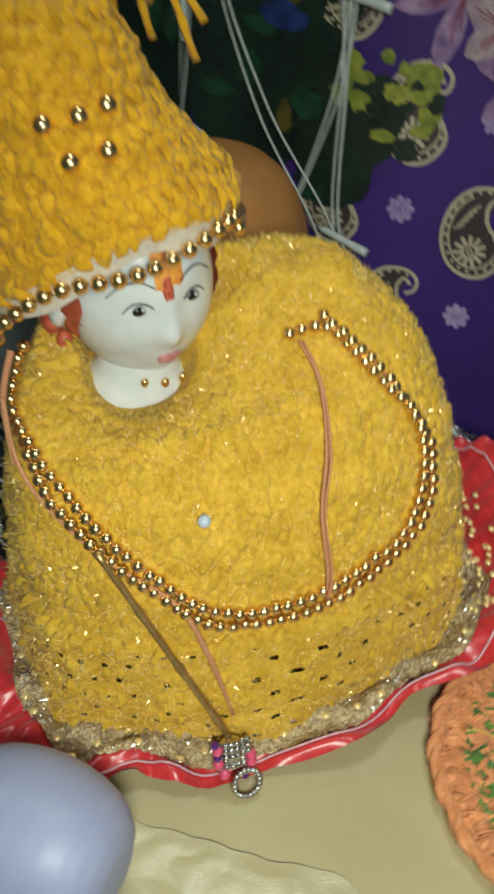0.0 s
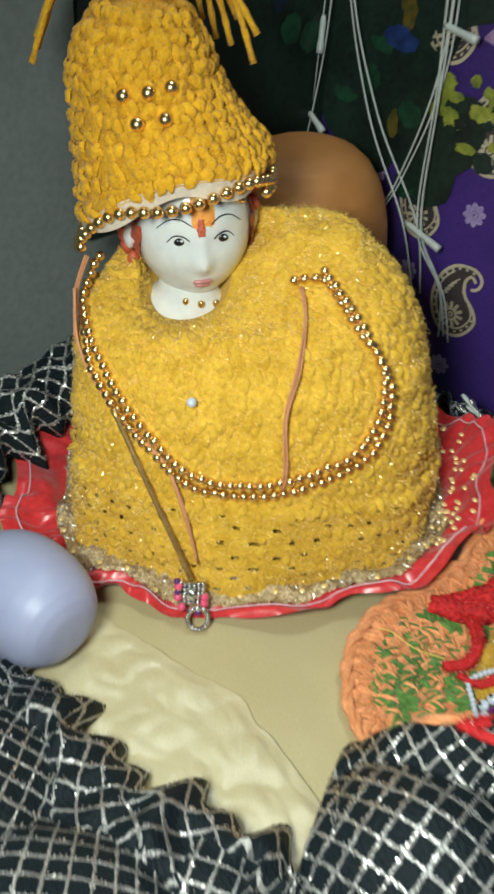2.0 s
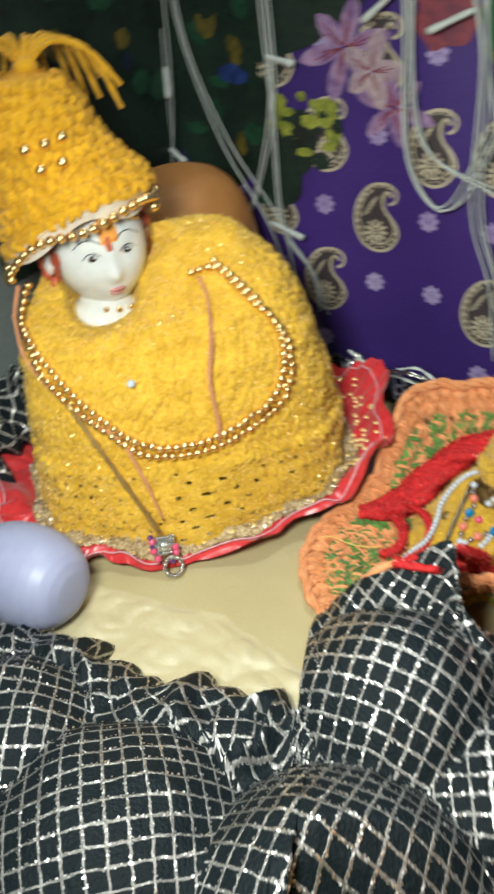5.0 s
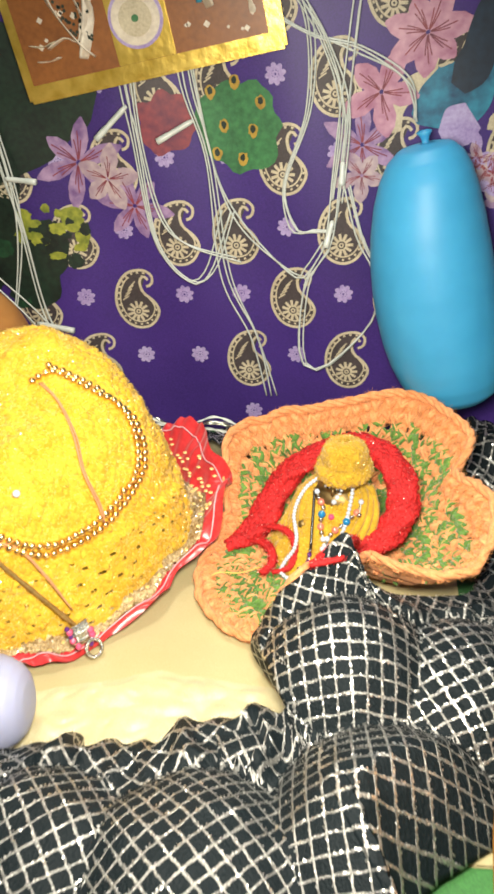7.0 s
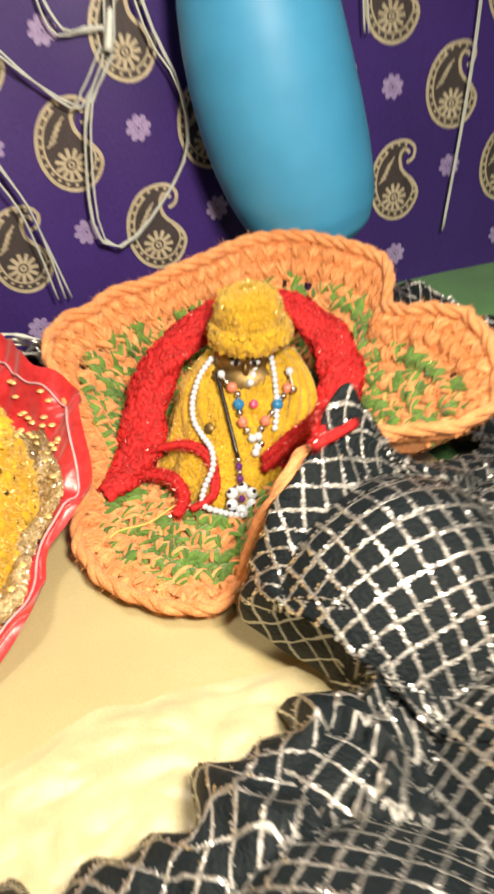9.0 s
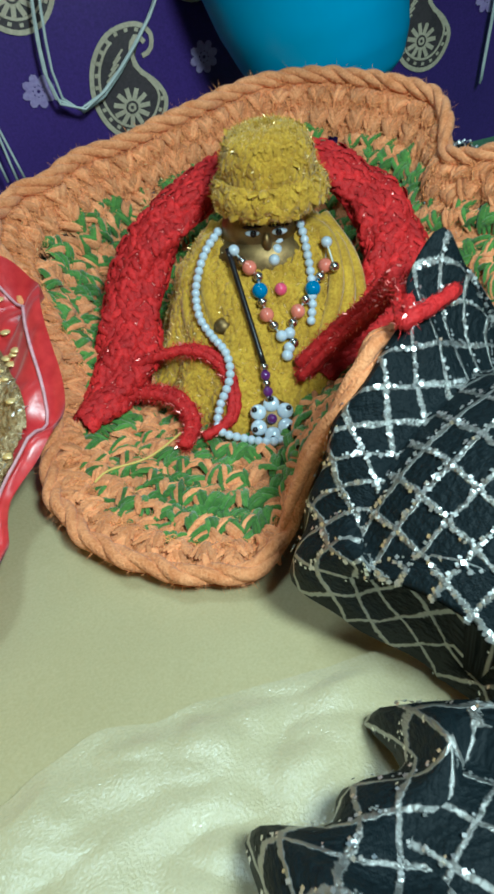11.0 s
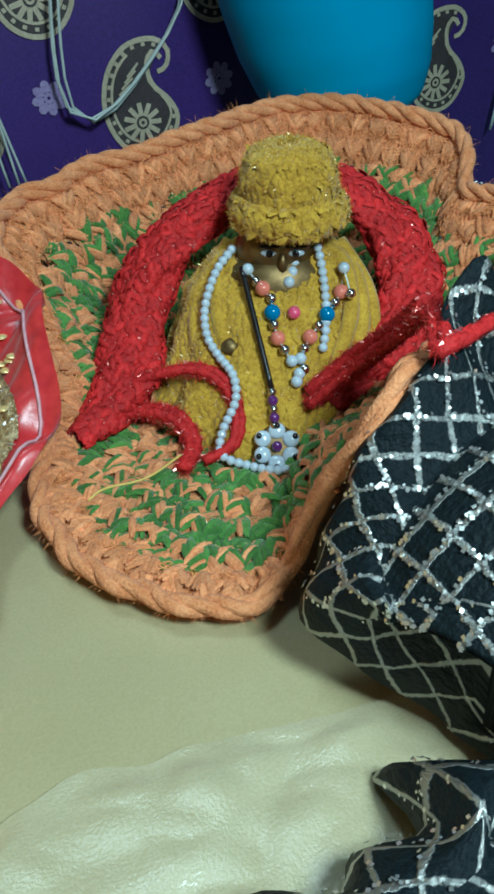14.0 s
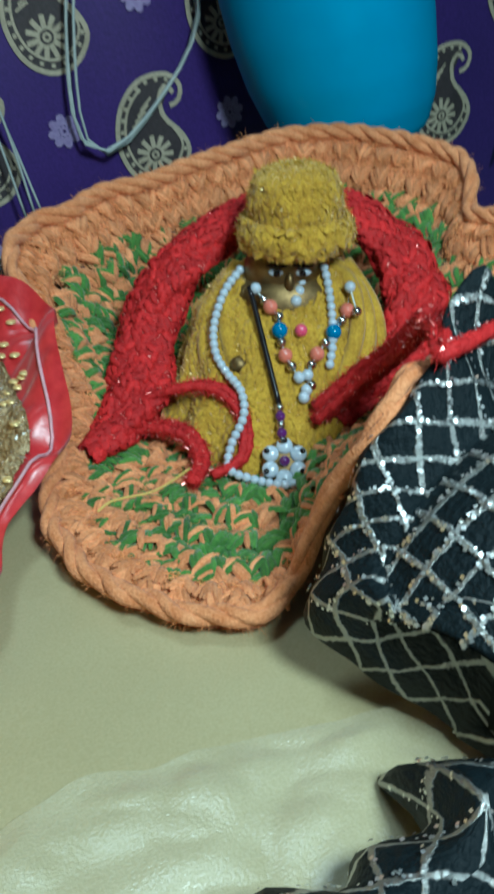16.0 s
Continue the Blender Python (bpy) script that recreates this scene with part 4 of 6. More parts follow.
def crochet_mat():
    t = thing("crocheted_mat", "orange and green crocheted wool mat with raised wavy rim", "mat", Matrix.Identity(4))
    v, f = lattice(mat_surface, 240, 40)
    # slots of the openwork row below the raised rim
    slots = {(j, i + c) for i in range(0, 240, 6) for j in (33, 34) for c in (0, 1)[:1 + (i % 4 == 0)] if (i < 34 or 44 < i < 118 or i > 200) and noise.noise(Vector((i * 0.7, 3.1, 0.4))) > -0.25}
    f = [face for k, face in enumerate(f) if (k // 240, k % 240) not in slots]
    n = len(v)
    v += [p - Vector((0, 0, 0.0028)) for p in v]
    f += [tuple(n + k for k in g[::-1]) for g in f]
    raw("backing", v, f, M_ORANGE, t)
    rng = random.Random(6)
    sets = {"orange": ([], []), "green": ([], []), "rim": ([], [])}

    def strand(kind, p, way, nn, l, w, h):
        """One plump ply of yarn that dips in at both ends."""
        verts, faces = sets[kind]
        side = nn.cross(way).normalized()
        k = len(verts)
        for s, ww, hh in ((-1, 0.35, -0.25), (-0.55, 0.9, 0.6), (0, 1.0, 1.0), (0.55, 0.9, 0.65), (1, 0.35, -0.2)):
            c = p + way * l * s + nn * h * (hh - 0.35)
            for x, y in ((-1, -0.3), (-0.62, 0.55), (0, 0.85), (0.62, 0.55), (1, -0.3)):
                verts.append(c + side * w * ww * x + nn * w * ww * y)
        for s in range(4):
            for x in range(4):
                o = k + 5 * s + x
                faces.append((o, o + 1, o + 6, o + 5))

    def inward(p, nn):
        return nn if nn.dot(MAT_C + Vector((0, 0, 0.12)) - p) > 0 else -nn
    for j in range(15):
        vv = 0.10 + 0.054 * j
        count = max(10, int(2 * math.pi * vv * 0.092 / 0.0054))
        for i in range(count):
            uu = (i + 0.5 * (j % 2) + rng.uniform(-0.15, 0.15)) / count
            if 0.81 < vv < 0.88 and any((33, (int(uu * 240) + c) % 240) in slots for c in (-1, 0, 1)):
                continue
            clump = 0.5 * noise.noise(Vector((uu * 22, vv * 8, 1.7))) + 0.6 * rng.uniform(-1, 1)
            kind = "green" if clump > -0.14 + 4.0 * max(0, vv - 0.80) else "orange"
            for lean in (-1, 1):
                p, a, b, nn = frame_at(mat_surface, uu + 0.20 * lean / count, min(vv + rng.uniform(-0.015, 0.015), 0.98))
                nn = inward(p, nn)
                way = (b * rng.uniform(0.6, 1.0) + a * 0.75 * lean * rng.uniform(0.3, 1.3)).normalized()
                side = nn.cross(way).normalized()
                l = rng.uniform(0.0040, 0.0056)
                for ply in (-1, 0, 1):
                    ply_kind = ("orange" if kind == "green" else "green") if rng.random() < 0.25 and vv < 0.86 else kind
                    strand(ply_kind, p + side * 0.00105 * ply + nn * rng.uniform(0, 0.0008), (way + side * rng.uniform(-0.15, 0.15)).normalized(), nn, l, rng.uniform(0.00095, 0.00130), rng.uniform(0.0014, 0.0024))
    for vv, l, count in ((0.890, 0.0080, 74), (0.945, 0.0070, 74)):
        for i in range(count):
            uu = (i + rng.uniform(-0.12, 0.12)) / count
            p, a, b, nn = frame_at(mat_surface, uu, vv)
            nn = inward(p, nn)
            for lean in (-0.55, 0.55):
                way = (b + a * (lean + rng.uniform(-0.2, 0.2))).normalized()
                side = nn.cross(way).normalized()
                for ply in (-1, 0, 1):
                    strand("rim", p + a * 0.0016 * lean + side * 0.0011 * ply + nn * rng.uniform(0, 0.0007), (way + side * rng.uniform(-0.15, 0.15)).normalized(), nn, l * rng.uniform(0.55, 0.8), rng.uniform(0.0010, 0.0013), rng.uniform(0.0012, 0.0022))
    for key, material, label in (("orange", M_ORANGE, "orange wool stitches"), ("green", M_LEAFWOOL, "green wool stitches"), ("rim", M_ORANGE, "orange rim stitches")):
        tagged(raw("stitches", *sets[key], material, t, label), kind="stuff")
    # braided rim cord
    for phase in (0, 2.1, 4.2):
        bm = bmesh.new()
        pts = []
        for k in range(420):
            p, a, b, nn = frame_at(mat_surface, k / 420, 0.985)
            w = 2 * math.pi * k / 420 * 24 + phase
            pts.append(p + Vector((0, 0, 0.0012)) + b * 0.0016 * math.cos(w) + nn * 0.0011 * math.sin(w))
        tube(bm, pts, 0.0018, 8, closed=True)
        part("rim_cord", bm, M_ORANGE, t)
    def upper(u, v):
        return mat_surface(u, v) + (MAT_C + Vector((0, 0, 0.10)) - mat_surface(u, v)).normalized() * 0.0022
    v, f = fuzz(upper, 13000, 0.0036, 0.00010, 0.86, 1.0, seed=21, lean=1.5)
    tagged(raw("fuzz", v, f, M_ORANGE_FIBRE, t), kind="stuff")
    v, f = fuzz(mat_surface, 18000, 0.0042, 0.00006, 0.9, 1.0, seed=22, lean=0.8)
    tagged(raw("fuzz", v, f, M_ORANGE_FIBRE, t), kind="stuff")
    v, f = fuzz(upper, 9000, 0.0036, 0.00008, 0.10, 0.86, seed=24, lean=1.3)
    tagged(raw("fuzz", v, f, M_ORANGE_FIBRE, t), kind="stuff")
    v, f = fuzz(upper, 600, 0.0020, 0.00016, 0.10, 0.95, seed=25, lean=1.4)
    tagged(raw("tinsel", v, f, M_TINSEL, t), kind="stuff")
    v, f = fuzz(upper, 9000, 0.0034, 0.00008, 0.25, 0.84, seed=23, lean=1.4)
    tagged(raw("fuzz", v, f, M_LEAFWOOL, t), kind="stuff")
    return t


crochet_mat()

IDOL = Matrix(((0.9037, 0.4283, 0, 0.145), (-0.4283, 0.9037, 0, 0.045), (0, 0, 1, 0.004), (0, 0, 0, 1)))

# v, centre x, centre y, half width, half depth, height
ROBE = [(0.0, -0.006, -0.004, 0.036, 0.036, 0.001), (0.15, -0.006, -0.003, 0.035, 0.034, 0.008), (0.4, -0.004, 0.002, 0.031, 0.025, 0.022), (0.65, -0.003, 0.006, 0.027, 0.017, 0.036), (0.85, -0.002, 0.010, 0.020, 0.012, 0.045), (1.0, -0.001, 0.013, 0.007, 0.007, 0.049)]


def robe_surface(u, v):
    cx, cy, a, b, z = lerp_table(ROBE, v)
    q = 2 * math.pi * u
    pleat = 1 + 0.05 * math.sin(q * 13) * (1 - v) + 0.03 * noise.noise(Vector((q * 3, v * 8, 0)))
    return Vector((cx + a * pleat * math.cos(q), cy + b * pleat * math.sin(q), z + 0.004 * max(0, -math.sin(q)) * v * (1 - v)))


def small_idol():
    bm = bmesh.new()
    c = Vector((-0.0005, 0.006, 0.0508))
    blob(bm, c, (0.0098, 0.0098, 0.0125), 32, 24)
    blob(bm, c + Vector((0, -0.0098, -0.0035)), (0.0016, 0.0022, 0.0034), 12, 8)
    blob(bm, c + Vector((0, -0.0092, -0.0068)), (0.0030, 0.0012, 0.0010), 12, 6)
    for sx in (-1, 1):
        blob(bm, c + Vector((sx * 0.0039, -0.0091, -0.0004)), (0.0027, 0.0009, 0.0012), 12, 6, slot=1)
        blob(bm, c + Vector((sx * 0.0039, -0.0098, -0.0004)), (0.0011, 0.0006, 0.0011), 10, 6, slot=2)
        blob(bm, c + Vector((sx * 0.0040, -0.0096, 0.0018)), (0.0034, 0.0009, 0.0006), 12, 6, slot=2)
        blob(bm, c + Vector((sx * 0.0107, 0.001, -0.001)), (0.0018, 0.0026, 0.0038), 10, 6)
        tube(bm, spline([(sx * 0.017, 0.008, 0.034), (sx * 0.021, -0.002, 0.026), (sx * 0.015, -0.010, 0.025)], 10), 0.0032, 8)
    blob(bm, (-0.0158, -0.0165, 0.0262), (0.0032, 0.0030, 0.0030), 12, 8)
    for z, r in ((0.0, 0.026), (0.012, 0.024), (0.026, 0.018), (0.036, 0.012)):
        blob(bm, (-0.003, 0.005, z + 0.012), (r, r * 0.75, 0.012), 20, 10)
    ob = part("small_statue", bm, [M_BRASS, M_PEARL, M_INK])
    ob.matrix_world = IDOL
    tagged(ob, "small brass seated statue with painted eyes", "statue")

    t = thing("idol_robe", "mustard yellow crocheted robe with gold glitter", "robe", IDOL)
    v, f = lattice(robe_surface, 120, 40)
    raw("robe_body", v, f, M_MUSTARD, t)
    v, f = fuzz(robe_surface, 15000, 0.0020, 0.00008, 0, 0.95, seed=31)
    tagged(raw("fuzz", v, f, M_MUSTARD_FIBRE, t), kind="stuff")
    v, f = fuzz(robe_surface, 3200, 0.0017, 0.00024, 0, 0.95, seed=32)
    tagged(raw("tinsel", v, f, M_TINSEL, t), kind="stuff")
    v, f = knit(robe_surface, 26, 44, 0.0022, 0.0009, 0.0006, 35)
    tagged(raw("stitches", v, f, M_MUSTARD, t), kind="stuff")
    # collar folds over the shoulders
    for sx in (-1, 1):
        for k in range(3):
            bm = bmesh.new()
            o = 0.0035 * k
            tube(bm, spline([(sx * (0.010 + o), 0.014, 0.047), (sx * (0.018 + o), 0.004, 0.044 - o), (sx * (0.020 + o), -0.008, 0.034 - o), (sx * (0.015 + o), -0.020, 0.020 - o)], 18), 0.0026, 8)
            part("collar_fold", bm, M_MUSTARD, t)

    t = thing("small_wool_hat", "mustard yellow crocheted hat with rolled brim", "hat", IDOL)

    def C(u, v):
        rows = [(0, 0.0140, 0.0575), (0.08, 0.0168, 0.0590), (0.22, 0.0172, 0.0625), (0.34, 0.0158, 0.0660), (0.42, 0.0138, 0.0665), (0.6, 0.0136, 0.0725), (0.8, 0.0116, 0.0775), (0.93, 0.0068, 0.0802), (1.0, 0.0008, 0.0808)]
        r, z = lerp_table(rows, v)
        q = 2 * math.pi * u
        k = 1 + 0.05 * noise.noise(Vector((3 * math.cos(q), 3 * math.sin(q), v * 9))) + 0.04 * noise.noise(Vector((7 * math.cos(q), 7 * math.sin(q), v * 22)))
        return Vector((0.0012 + r * k * math.cos(q), 0.008 + r * k * math.sin(q) + 0.06 * (z - 0.055), z - 0.0022))
    v, f = lattice(C, 90, 50)
    raw("crown", v, f, M_MUSTARD, t)
    v, f = knit(C, 17, 30, 0.0024, 0.0011, 0.0006, 36)
    tagged(raw("stitches", v, f, M_MUSTARD, t), kind="stuff")
    v, f = fuzz(C, 10000, 0.0024, 0.00008, 0, 1, seed=41)
    tagged(raw("fuzz", v, f, M_MUSTARD_FIBRE, t), kind="stuff")
    v, f = fuzz(C, 2200, 0.0017, 0.00024, 0, 1, seed=42)
    tagged(raw("tinsel", v, f, M_TINSEL, t), kind="stuff")


small_idol()


def shawl():
    t = thing("red_shawl", "red glitter wool shawl wound round the small statue", "shawl", Matrix.Identity(4))
    rng = random.Random(9)

    def band(pts, r0, name, flat=0.62, ends=True):
        line = spline(pts, 90)

        def S(u, v):
            i = v * 88.99
            k = int(i)
            p = line[k].lerp(line[k + 1], i - k)
            d = (line[k + 1] - line[k]).normalized()
            side = d.cross(Vector((0, 0, 1))).normalized()
            top = side.cross(d)
            q = 2 * math.pi * u
            taper = min(1.0, 0.45 + 6 * min(v, 1 - v)) if ends else 1.0
            r = r0 * taper * (1 + 0.10 * math.sin(q * 4 + v * 60) + 0.20 * noise.noise(Vector((1.6 * math.cos(q), 1.6 * math.sin(q), v * 16))))
            return p + r * math.cos(q) * side + r * flat * math.sin(q) * top
        v, f = lattice(S, 40, 120)
        raw(name, v, f, M_REDWOOL, t)
        verts, faces = [], []
        length = sum((b - a).length for a, b in zip(line, line[1:]))
        rows, cols = int(length / 0.0036), 11
        for j in range(rows):
            for i in range(cols):
                for lean in (-1, 1):
                    p, a, b, n = frame_at(S, (i + 0.25 * lean + rng.uniform(-0.35, 0.35)) / cols, min(0.99, (j + 0.5 + rng.uniform(-0.3, 0.3)) / rows))
                    if n.dot(p - line[min(int((j + 0.5) / rows * 89), 89)]) < 0:
                        n = -n
                    way = (b + (0.7 * lean + rng.uniform(-0.6, 0.6)) * a).normalized()
                    side = n.cross(way).normalized()
                    k = len(verts)
                    for q, ww, hh in ((-1, 0.3, -0.2), (-0.45, 1, 0.8), (0.45, 1, 0.8), (1, 0.3, -0.2)):
                        c = p + way * 0.0026 * q + n * 0.0006 * hh
                        verts += [c - side * 0.0011 * ww, c - side * 0.0005 * ww + n * 0.0005 * ww, c + side * 0.0005 * ww + n * 0.0005 * ww, c + side * 0.0011 * ww]
                    for q in range(3):
                        o = k + 4 * q
                        faces += [(o, o + 1, o + 5, o + 4), (o + 1, o + 2, o + 6, o + 5), (o + 2, o + 3, o + 7, o + 6)]
        tagged(raw("stitches", verts, faces, M_REDWOOL, t), kind="stuff")
        v, f = fuzz(S, 15000, 0.0030, 0.00010, seed=50 + len(pts))
        tagged(raw("fuzz", v, f, M_REDWOOL, t), kind="stuff")
        v, f = fuzz(S, 3600, 0.0017, 0.00026, seed=60 + len(pts))
        tagged(raw("tinsel", v, f, M_REDTINSEL, t), kind="stuff")

    band([(0.074, 0.034, 0.013), (0.088, 0.044, 0.016), (0.098, 0.056, 0.024), (0.106, 0.070, 0.036), (0.122, 0.078, 0.050), (0.148, 0.084, 0.060), (0.170, 0.076, 0.062), (0.183, 0.060, 0.056), (0.187, 0.044, 0.046), (0.180, 0.030, 0.034), (0.164, 0.022, 0.024), (0.146, 0.016, 0.016)], 0.0092, "shawl_band")
    tail = spline([(0.138, 0.013, 0.020), (0.149, 0.006, 0.034), (0.151, -0.012, 0.053), (0.144, -0.032, 0.068), (0.1345, -0.0488, 0.0708), (0.1374, -0.0492, 0.0715), (0.1430, -0.0475, 0.0712), (0.1500, -0.0445, 0.0710)], 60)

    def yarn(name, line, r, spread, count):
        """A few fuzzy strands of yarn lying loosely together."""
        for k in range(count):
            q0 = 2 * math.pi * k / count
            off = Vector((math.cos(q0), math.sin(q0) * 0.6, 0.5 * math.sin(q0 * 2 + 1))) * spread
            pts = [p + off * (1 - 0.6 * i / len(line)) + Vector((math.sin(i * 0.31 + k), math.cos(i * 0.23 + 2 * k), math.sin(i * 0.19 + k))) * 0.0004 for i, p in enumerate(line)]
            bm = bmesh.new()
            tube(bm, pts, lambda q: r * (1 + 0.16 * math.sin(q * 90 + k)), 7, twist=0.3)
            part(name, bm, M_REDWOOL, t)

            def hairs(u, v):
                i = min(v, 0.999) * (len(pts) - 1)
                c = pts[int(i)].lerp(pts[int(i) + 1], i - int(i))
                return c + r * Vector((math.cos(2 * math.pi * u), 0.4 * math.sin(2 * math.pi * u), math.sin(2 * math.pi * u)))
            v, f = fuzz(hairs, 700, 0.0024, 0.00009, seed=80 + k)
            tagged(raw("fuzz", v, f, M_REDWOOL, t), kind="stuff")
            v, f = fuzz(hairs, 90, 0.0016, 0.00024, seed=90 + k)
            tagged(raw("tinsel", v, f, M_REDTINSEL, t), kind="stuff")

    yarn("shawl_tail", tail, 0.0015, 0.0016, 3)
    yarn("shawl_tail", [p + Vector((0.004, 0.003, 0.001)) for p in tail[:34]], 0.0021, 0.0030, 4)
    yarn("shawl_loop", spline([(0.094, 0.046, 0.020), (0.112, 0.036, 0.026), (0.119, 0.026, 0.022), (0.116, 0.016, 0.012), (0.106, 0.014, 0.009)], 34), 0.0015, 0.0014, 2)
    yarn("shawl_loop", spline([(0.092, 0.040, 0.014), (0.103, 0.030, 0.015), (0.104, 0.020, 0.011), (0.099, 0.013, 0.009)], 34), 0.0018, 0.0016, 2)


shawl()

# ---------- the black gauze laid round the shrine
# inner edge x, y, z, width outwards, swell
GAUZE = [
    (0.125, 0.150, 0.030, 0.045, 0.004), (0.060, 0.155, 0.018, 0.042, 0.006), (-0.020, 0.150, 0.026, 0.045, 0.008), (-0.100, 0.110, 0.030, 0.060, 0.03),
    (-0.135, 0.040, 0.030, 0.045, 0.06), (-0.130, -0.030, 0.020, 0.05, 0.065), (-0.116, -0.083, 0.012, 0.065, 0.055), (-0.074, -0.108, 0.006, 0.10, 0.03), (-0.019, -0.121, 0.006, 0.20, 0.028),
    (0.015, -0.119, 0.006, 0.24, 0.030), (0.050, -0.121, 0.009, 0.26, 0.030), (0.073, -0.110, 0.012, 0.26, 0.028), (0.098, -0.101, 0.012, 0.24, 0.026), (0.120, -0.091, 0.007, 0.22, 0.028),
    (0.1005, -0.063, 0.018, 0.16, 0.045), (0.105, -0.056, 0.030, 0.155, 0.04), (0.110, -0.053, 0.042, 0.15, 0.035), (0.119, -0.051, 0.055, 0.145, 0.028), (0.133, -0.047, 0.067, 0.14, 0.02), (0.142, -0.041, 0.075, 0.14, 0.01), (0.152, -0.036, 0.0805, 0.13, 0.0), (0.166, -0.046, 0.055, 0.12, 0.01),
    (0.190, -0.032, 0.034, 0.12, 0.02), (0.218, -0.020, 0.026, 0.11, 0.02), (0.230, 0.010, 0.014, 0.10, 0.02), (0.230, 0.060, 0.012, 0.095, 0.014), (0.236, 0.110, 0.018, 0.085, 0.012), (0.225, 0.150, 0.030, 0.060, 0.010),
]


# puffs of trapped air: centre x, y, radius, height, turn of the weave
PUFFS = [(0.172, -0.166, 0.064, 0.050, 0.12), (0.088, -0.192, 0.062, 0.042, 0.80), (0.206, -0.080, 0.056, 0.040, 0.45), (0.018, -0.185, 0.056, 0.034, 0.62), (0.150, -0.076, 0.054, 0.060, 0.10), (0.100, -0.128, 0.030, 0.024, 0.5)]


def gauze_puff(x, y):
    """The puff that stands highest at a place, and its height there."""
    best, who = 0.0, -1
    for k, (cx, cy, r, h, turn) in enumerate(PUFFS):
        d = math.hypot(x - cx, y - cy) / r
        if d < 1:
            z = h * (1 - d * d) ** 0.62
            if z > best:
                best, who = z, k
    return best, who


def gauze_weave(who, p, along):
    """Weave coordinates: straight over a puff, else along and across the hem."""
    if who < 0:
        return along
    cx, cy, r, h, turn = PUFFS[who]
    dx, dy = p.x - cx, p.y - cy
    d = min(math.hypot(dx, dy) / r, 1.0)
    k = (1 + 0.35 * d * d) / 0.0084
    c, s = math.cos(turn), math.sin(turn)
    return ((dx * c + dy * s) * k + 0.3, (dy * c - dx * s) * k + 0.3)


def gauze():
    edge = spline([g[:3] for g in GAUZE], 460)
    rows = [(i, g[3], g[4]) for i, g in enumerate(GAUZE)]
    ctrl = [Vector(g[:3]) for g in GAUZE]
    marks = [min(range(460), key=lambda k: (edge[k] - c).length) for c in ctrl]
    nv = 84
    verts, uvs, owner = [], [], []
    arc = 0.0
    heart = Vector((0.06, -0.01, 0))
    for i, p in enumerate(edge):
        if i:
            arc += (p - edge[i - 1]).length
        s = 0
        while s < len(marks) - 2 and marks[s + 1] <= i:
            s += 1
        f = min(max((i - marks[s]) / max(marks[s + 1] - marks[s], 1), 0), 1)
        width, swell = lerp_table(rows, s + f)
        out = Vector((p.x - heart.x, p.y - heart.y, 0)).normalized()
        if p.y < -0.03 and p.x > -0.03:
            out = (out * 0.45 + Vector((0.25, -1.0, 0)) * 0.55).normalized()
        if p.x > 0.16 and p.y < 0.0:
            out = Vector((0.55, -0.83, 0))
        frill = (math.sin(arc * 330) * 0.6 + math.sin(arc * 190 + 1.3) * 0.6) * (0.15 if p.x > 0.09 and p.y > -0.088 else 1.0)
        for j in range(nv + 1):
            w = j / nv
            d = width * w
            near = max(0, 1 - d / 0.022)
            x, y = p.x + out.x * d, p.y + out.y * d
            fade = (1 - w) ** 0.8
            base = p.z * math.exp(-d / 0.05) * (1 - w)
            big = swell * math.sin(math.pi * min(d / 0.16, 1.0) ** 0.55) * min(1, fade * 3)
            fold = 0.0105 * noise.noise(Vector((x * 26, y * 26, 0.5))) + 0.011 * abs(noise.noise(Vector((x * 13 + 4, y * 13, 2.5)))) + 0.0045 * noise.noise(Vector((x * 70, y * 70, 1.5)))
            crease = 1 - abs(noise.noise(Vector((x * 30 + 0.4 * math.sin(y * 60), y * 22, 9.1)))) * 2.2
            fold += 0.0045 * max(0, crease) ** 3 + 0.0030 * max(0, 1 - abs(noise.noise(Vector((x * 62, y * 48, 3.3)))) * 3) ** 2 * max(0, 1 - d / 0.10)
            ang = math.atan2(y + 0.072, x - 0.108)
            far = math.hypot(y + 0.072, x - 0.108)
            lift, who = gauze_puff(x, y)
            flap = 0.09 < p.x < 0.17 and p.y > -0.088
            lift *= min(1, fade * 3) * min(1, d / (0.005 if flap else 0.016))
            if flap:
                fold *= 0.30 + 0.70 * min(1, d / 0.09)
            if lift > base + big * 0.6:
                fold *= 0.35
                bulge = lift
            else:
                who, bulge = -1, base + big * 0.6
                fold *= 1.15
            fold += 0.010 * (who < 0 and not flap) * abs(math.sin(4.5 * ang + 2.2 * noise.noise(Vector((x * 12, y * 12, 7))))) ** 2 * math.exp(-((far - 0.045) / 0.04) ** 2)
            z = bulge + fold * min(1, d / 0.02) * min(1, fade * 4) + near * 0.0060 * frill
            x += near * out.x * 0.0095 * frill
            y += near * out.y * 0.0095 * frill
            lo = 0.0022 if w < 0.97 else 0.0008
            x = max(x, -0.182)
            if y > 0.190:
                y = 0.190 + 0.002 * noise.noise(Vector((x * 60, z * 60, 0)))
            q = Vector((x, y, max(z, lo)))
            smooth = Vector((p.x + out.x * d, p.y + out.y * d, bulge))
            run = run + (smooth - last).length if j else 0.0
            last = smooth
            verts.append(q)
            uvs.append(((arc + run) / 0.0114, (arc - run) / 0.0114))
            owner.append(-1 if flap and d < 0.014 else who)
    n = nv + 1
    faces = [(i * n + j, i * n + j + 1, (i + 1) * n + j + 1, (i + 1) * n + j) for i in range(459) for j in range(nv)]
    ob = raw("gauze_cloth", verts, faces, M_NET)
    layer = ob.data.uv_layers.new(name="cloth")
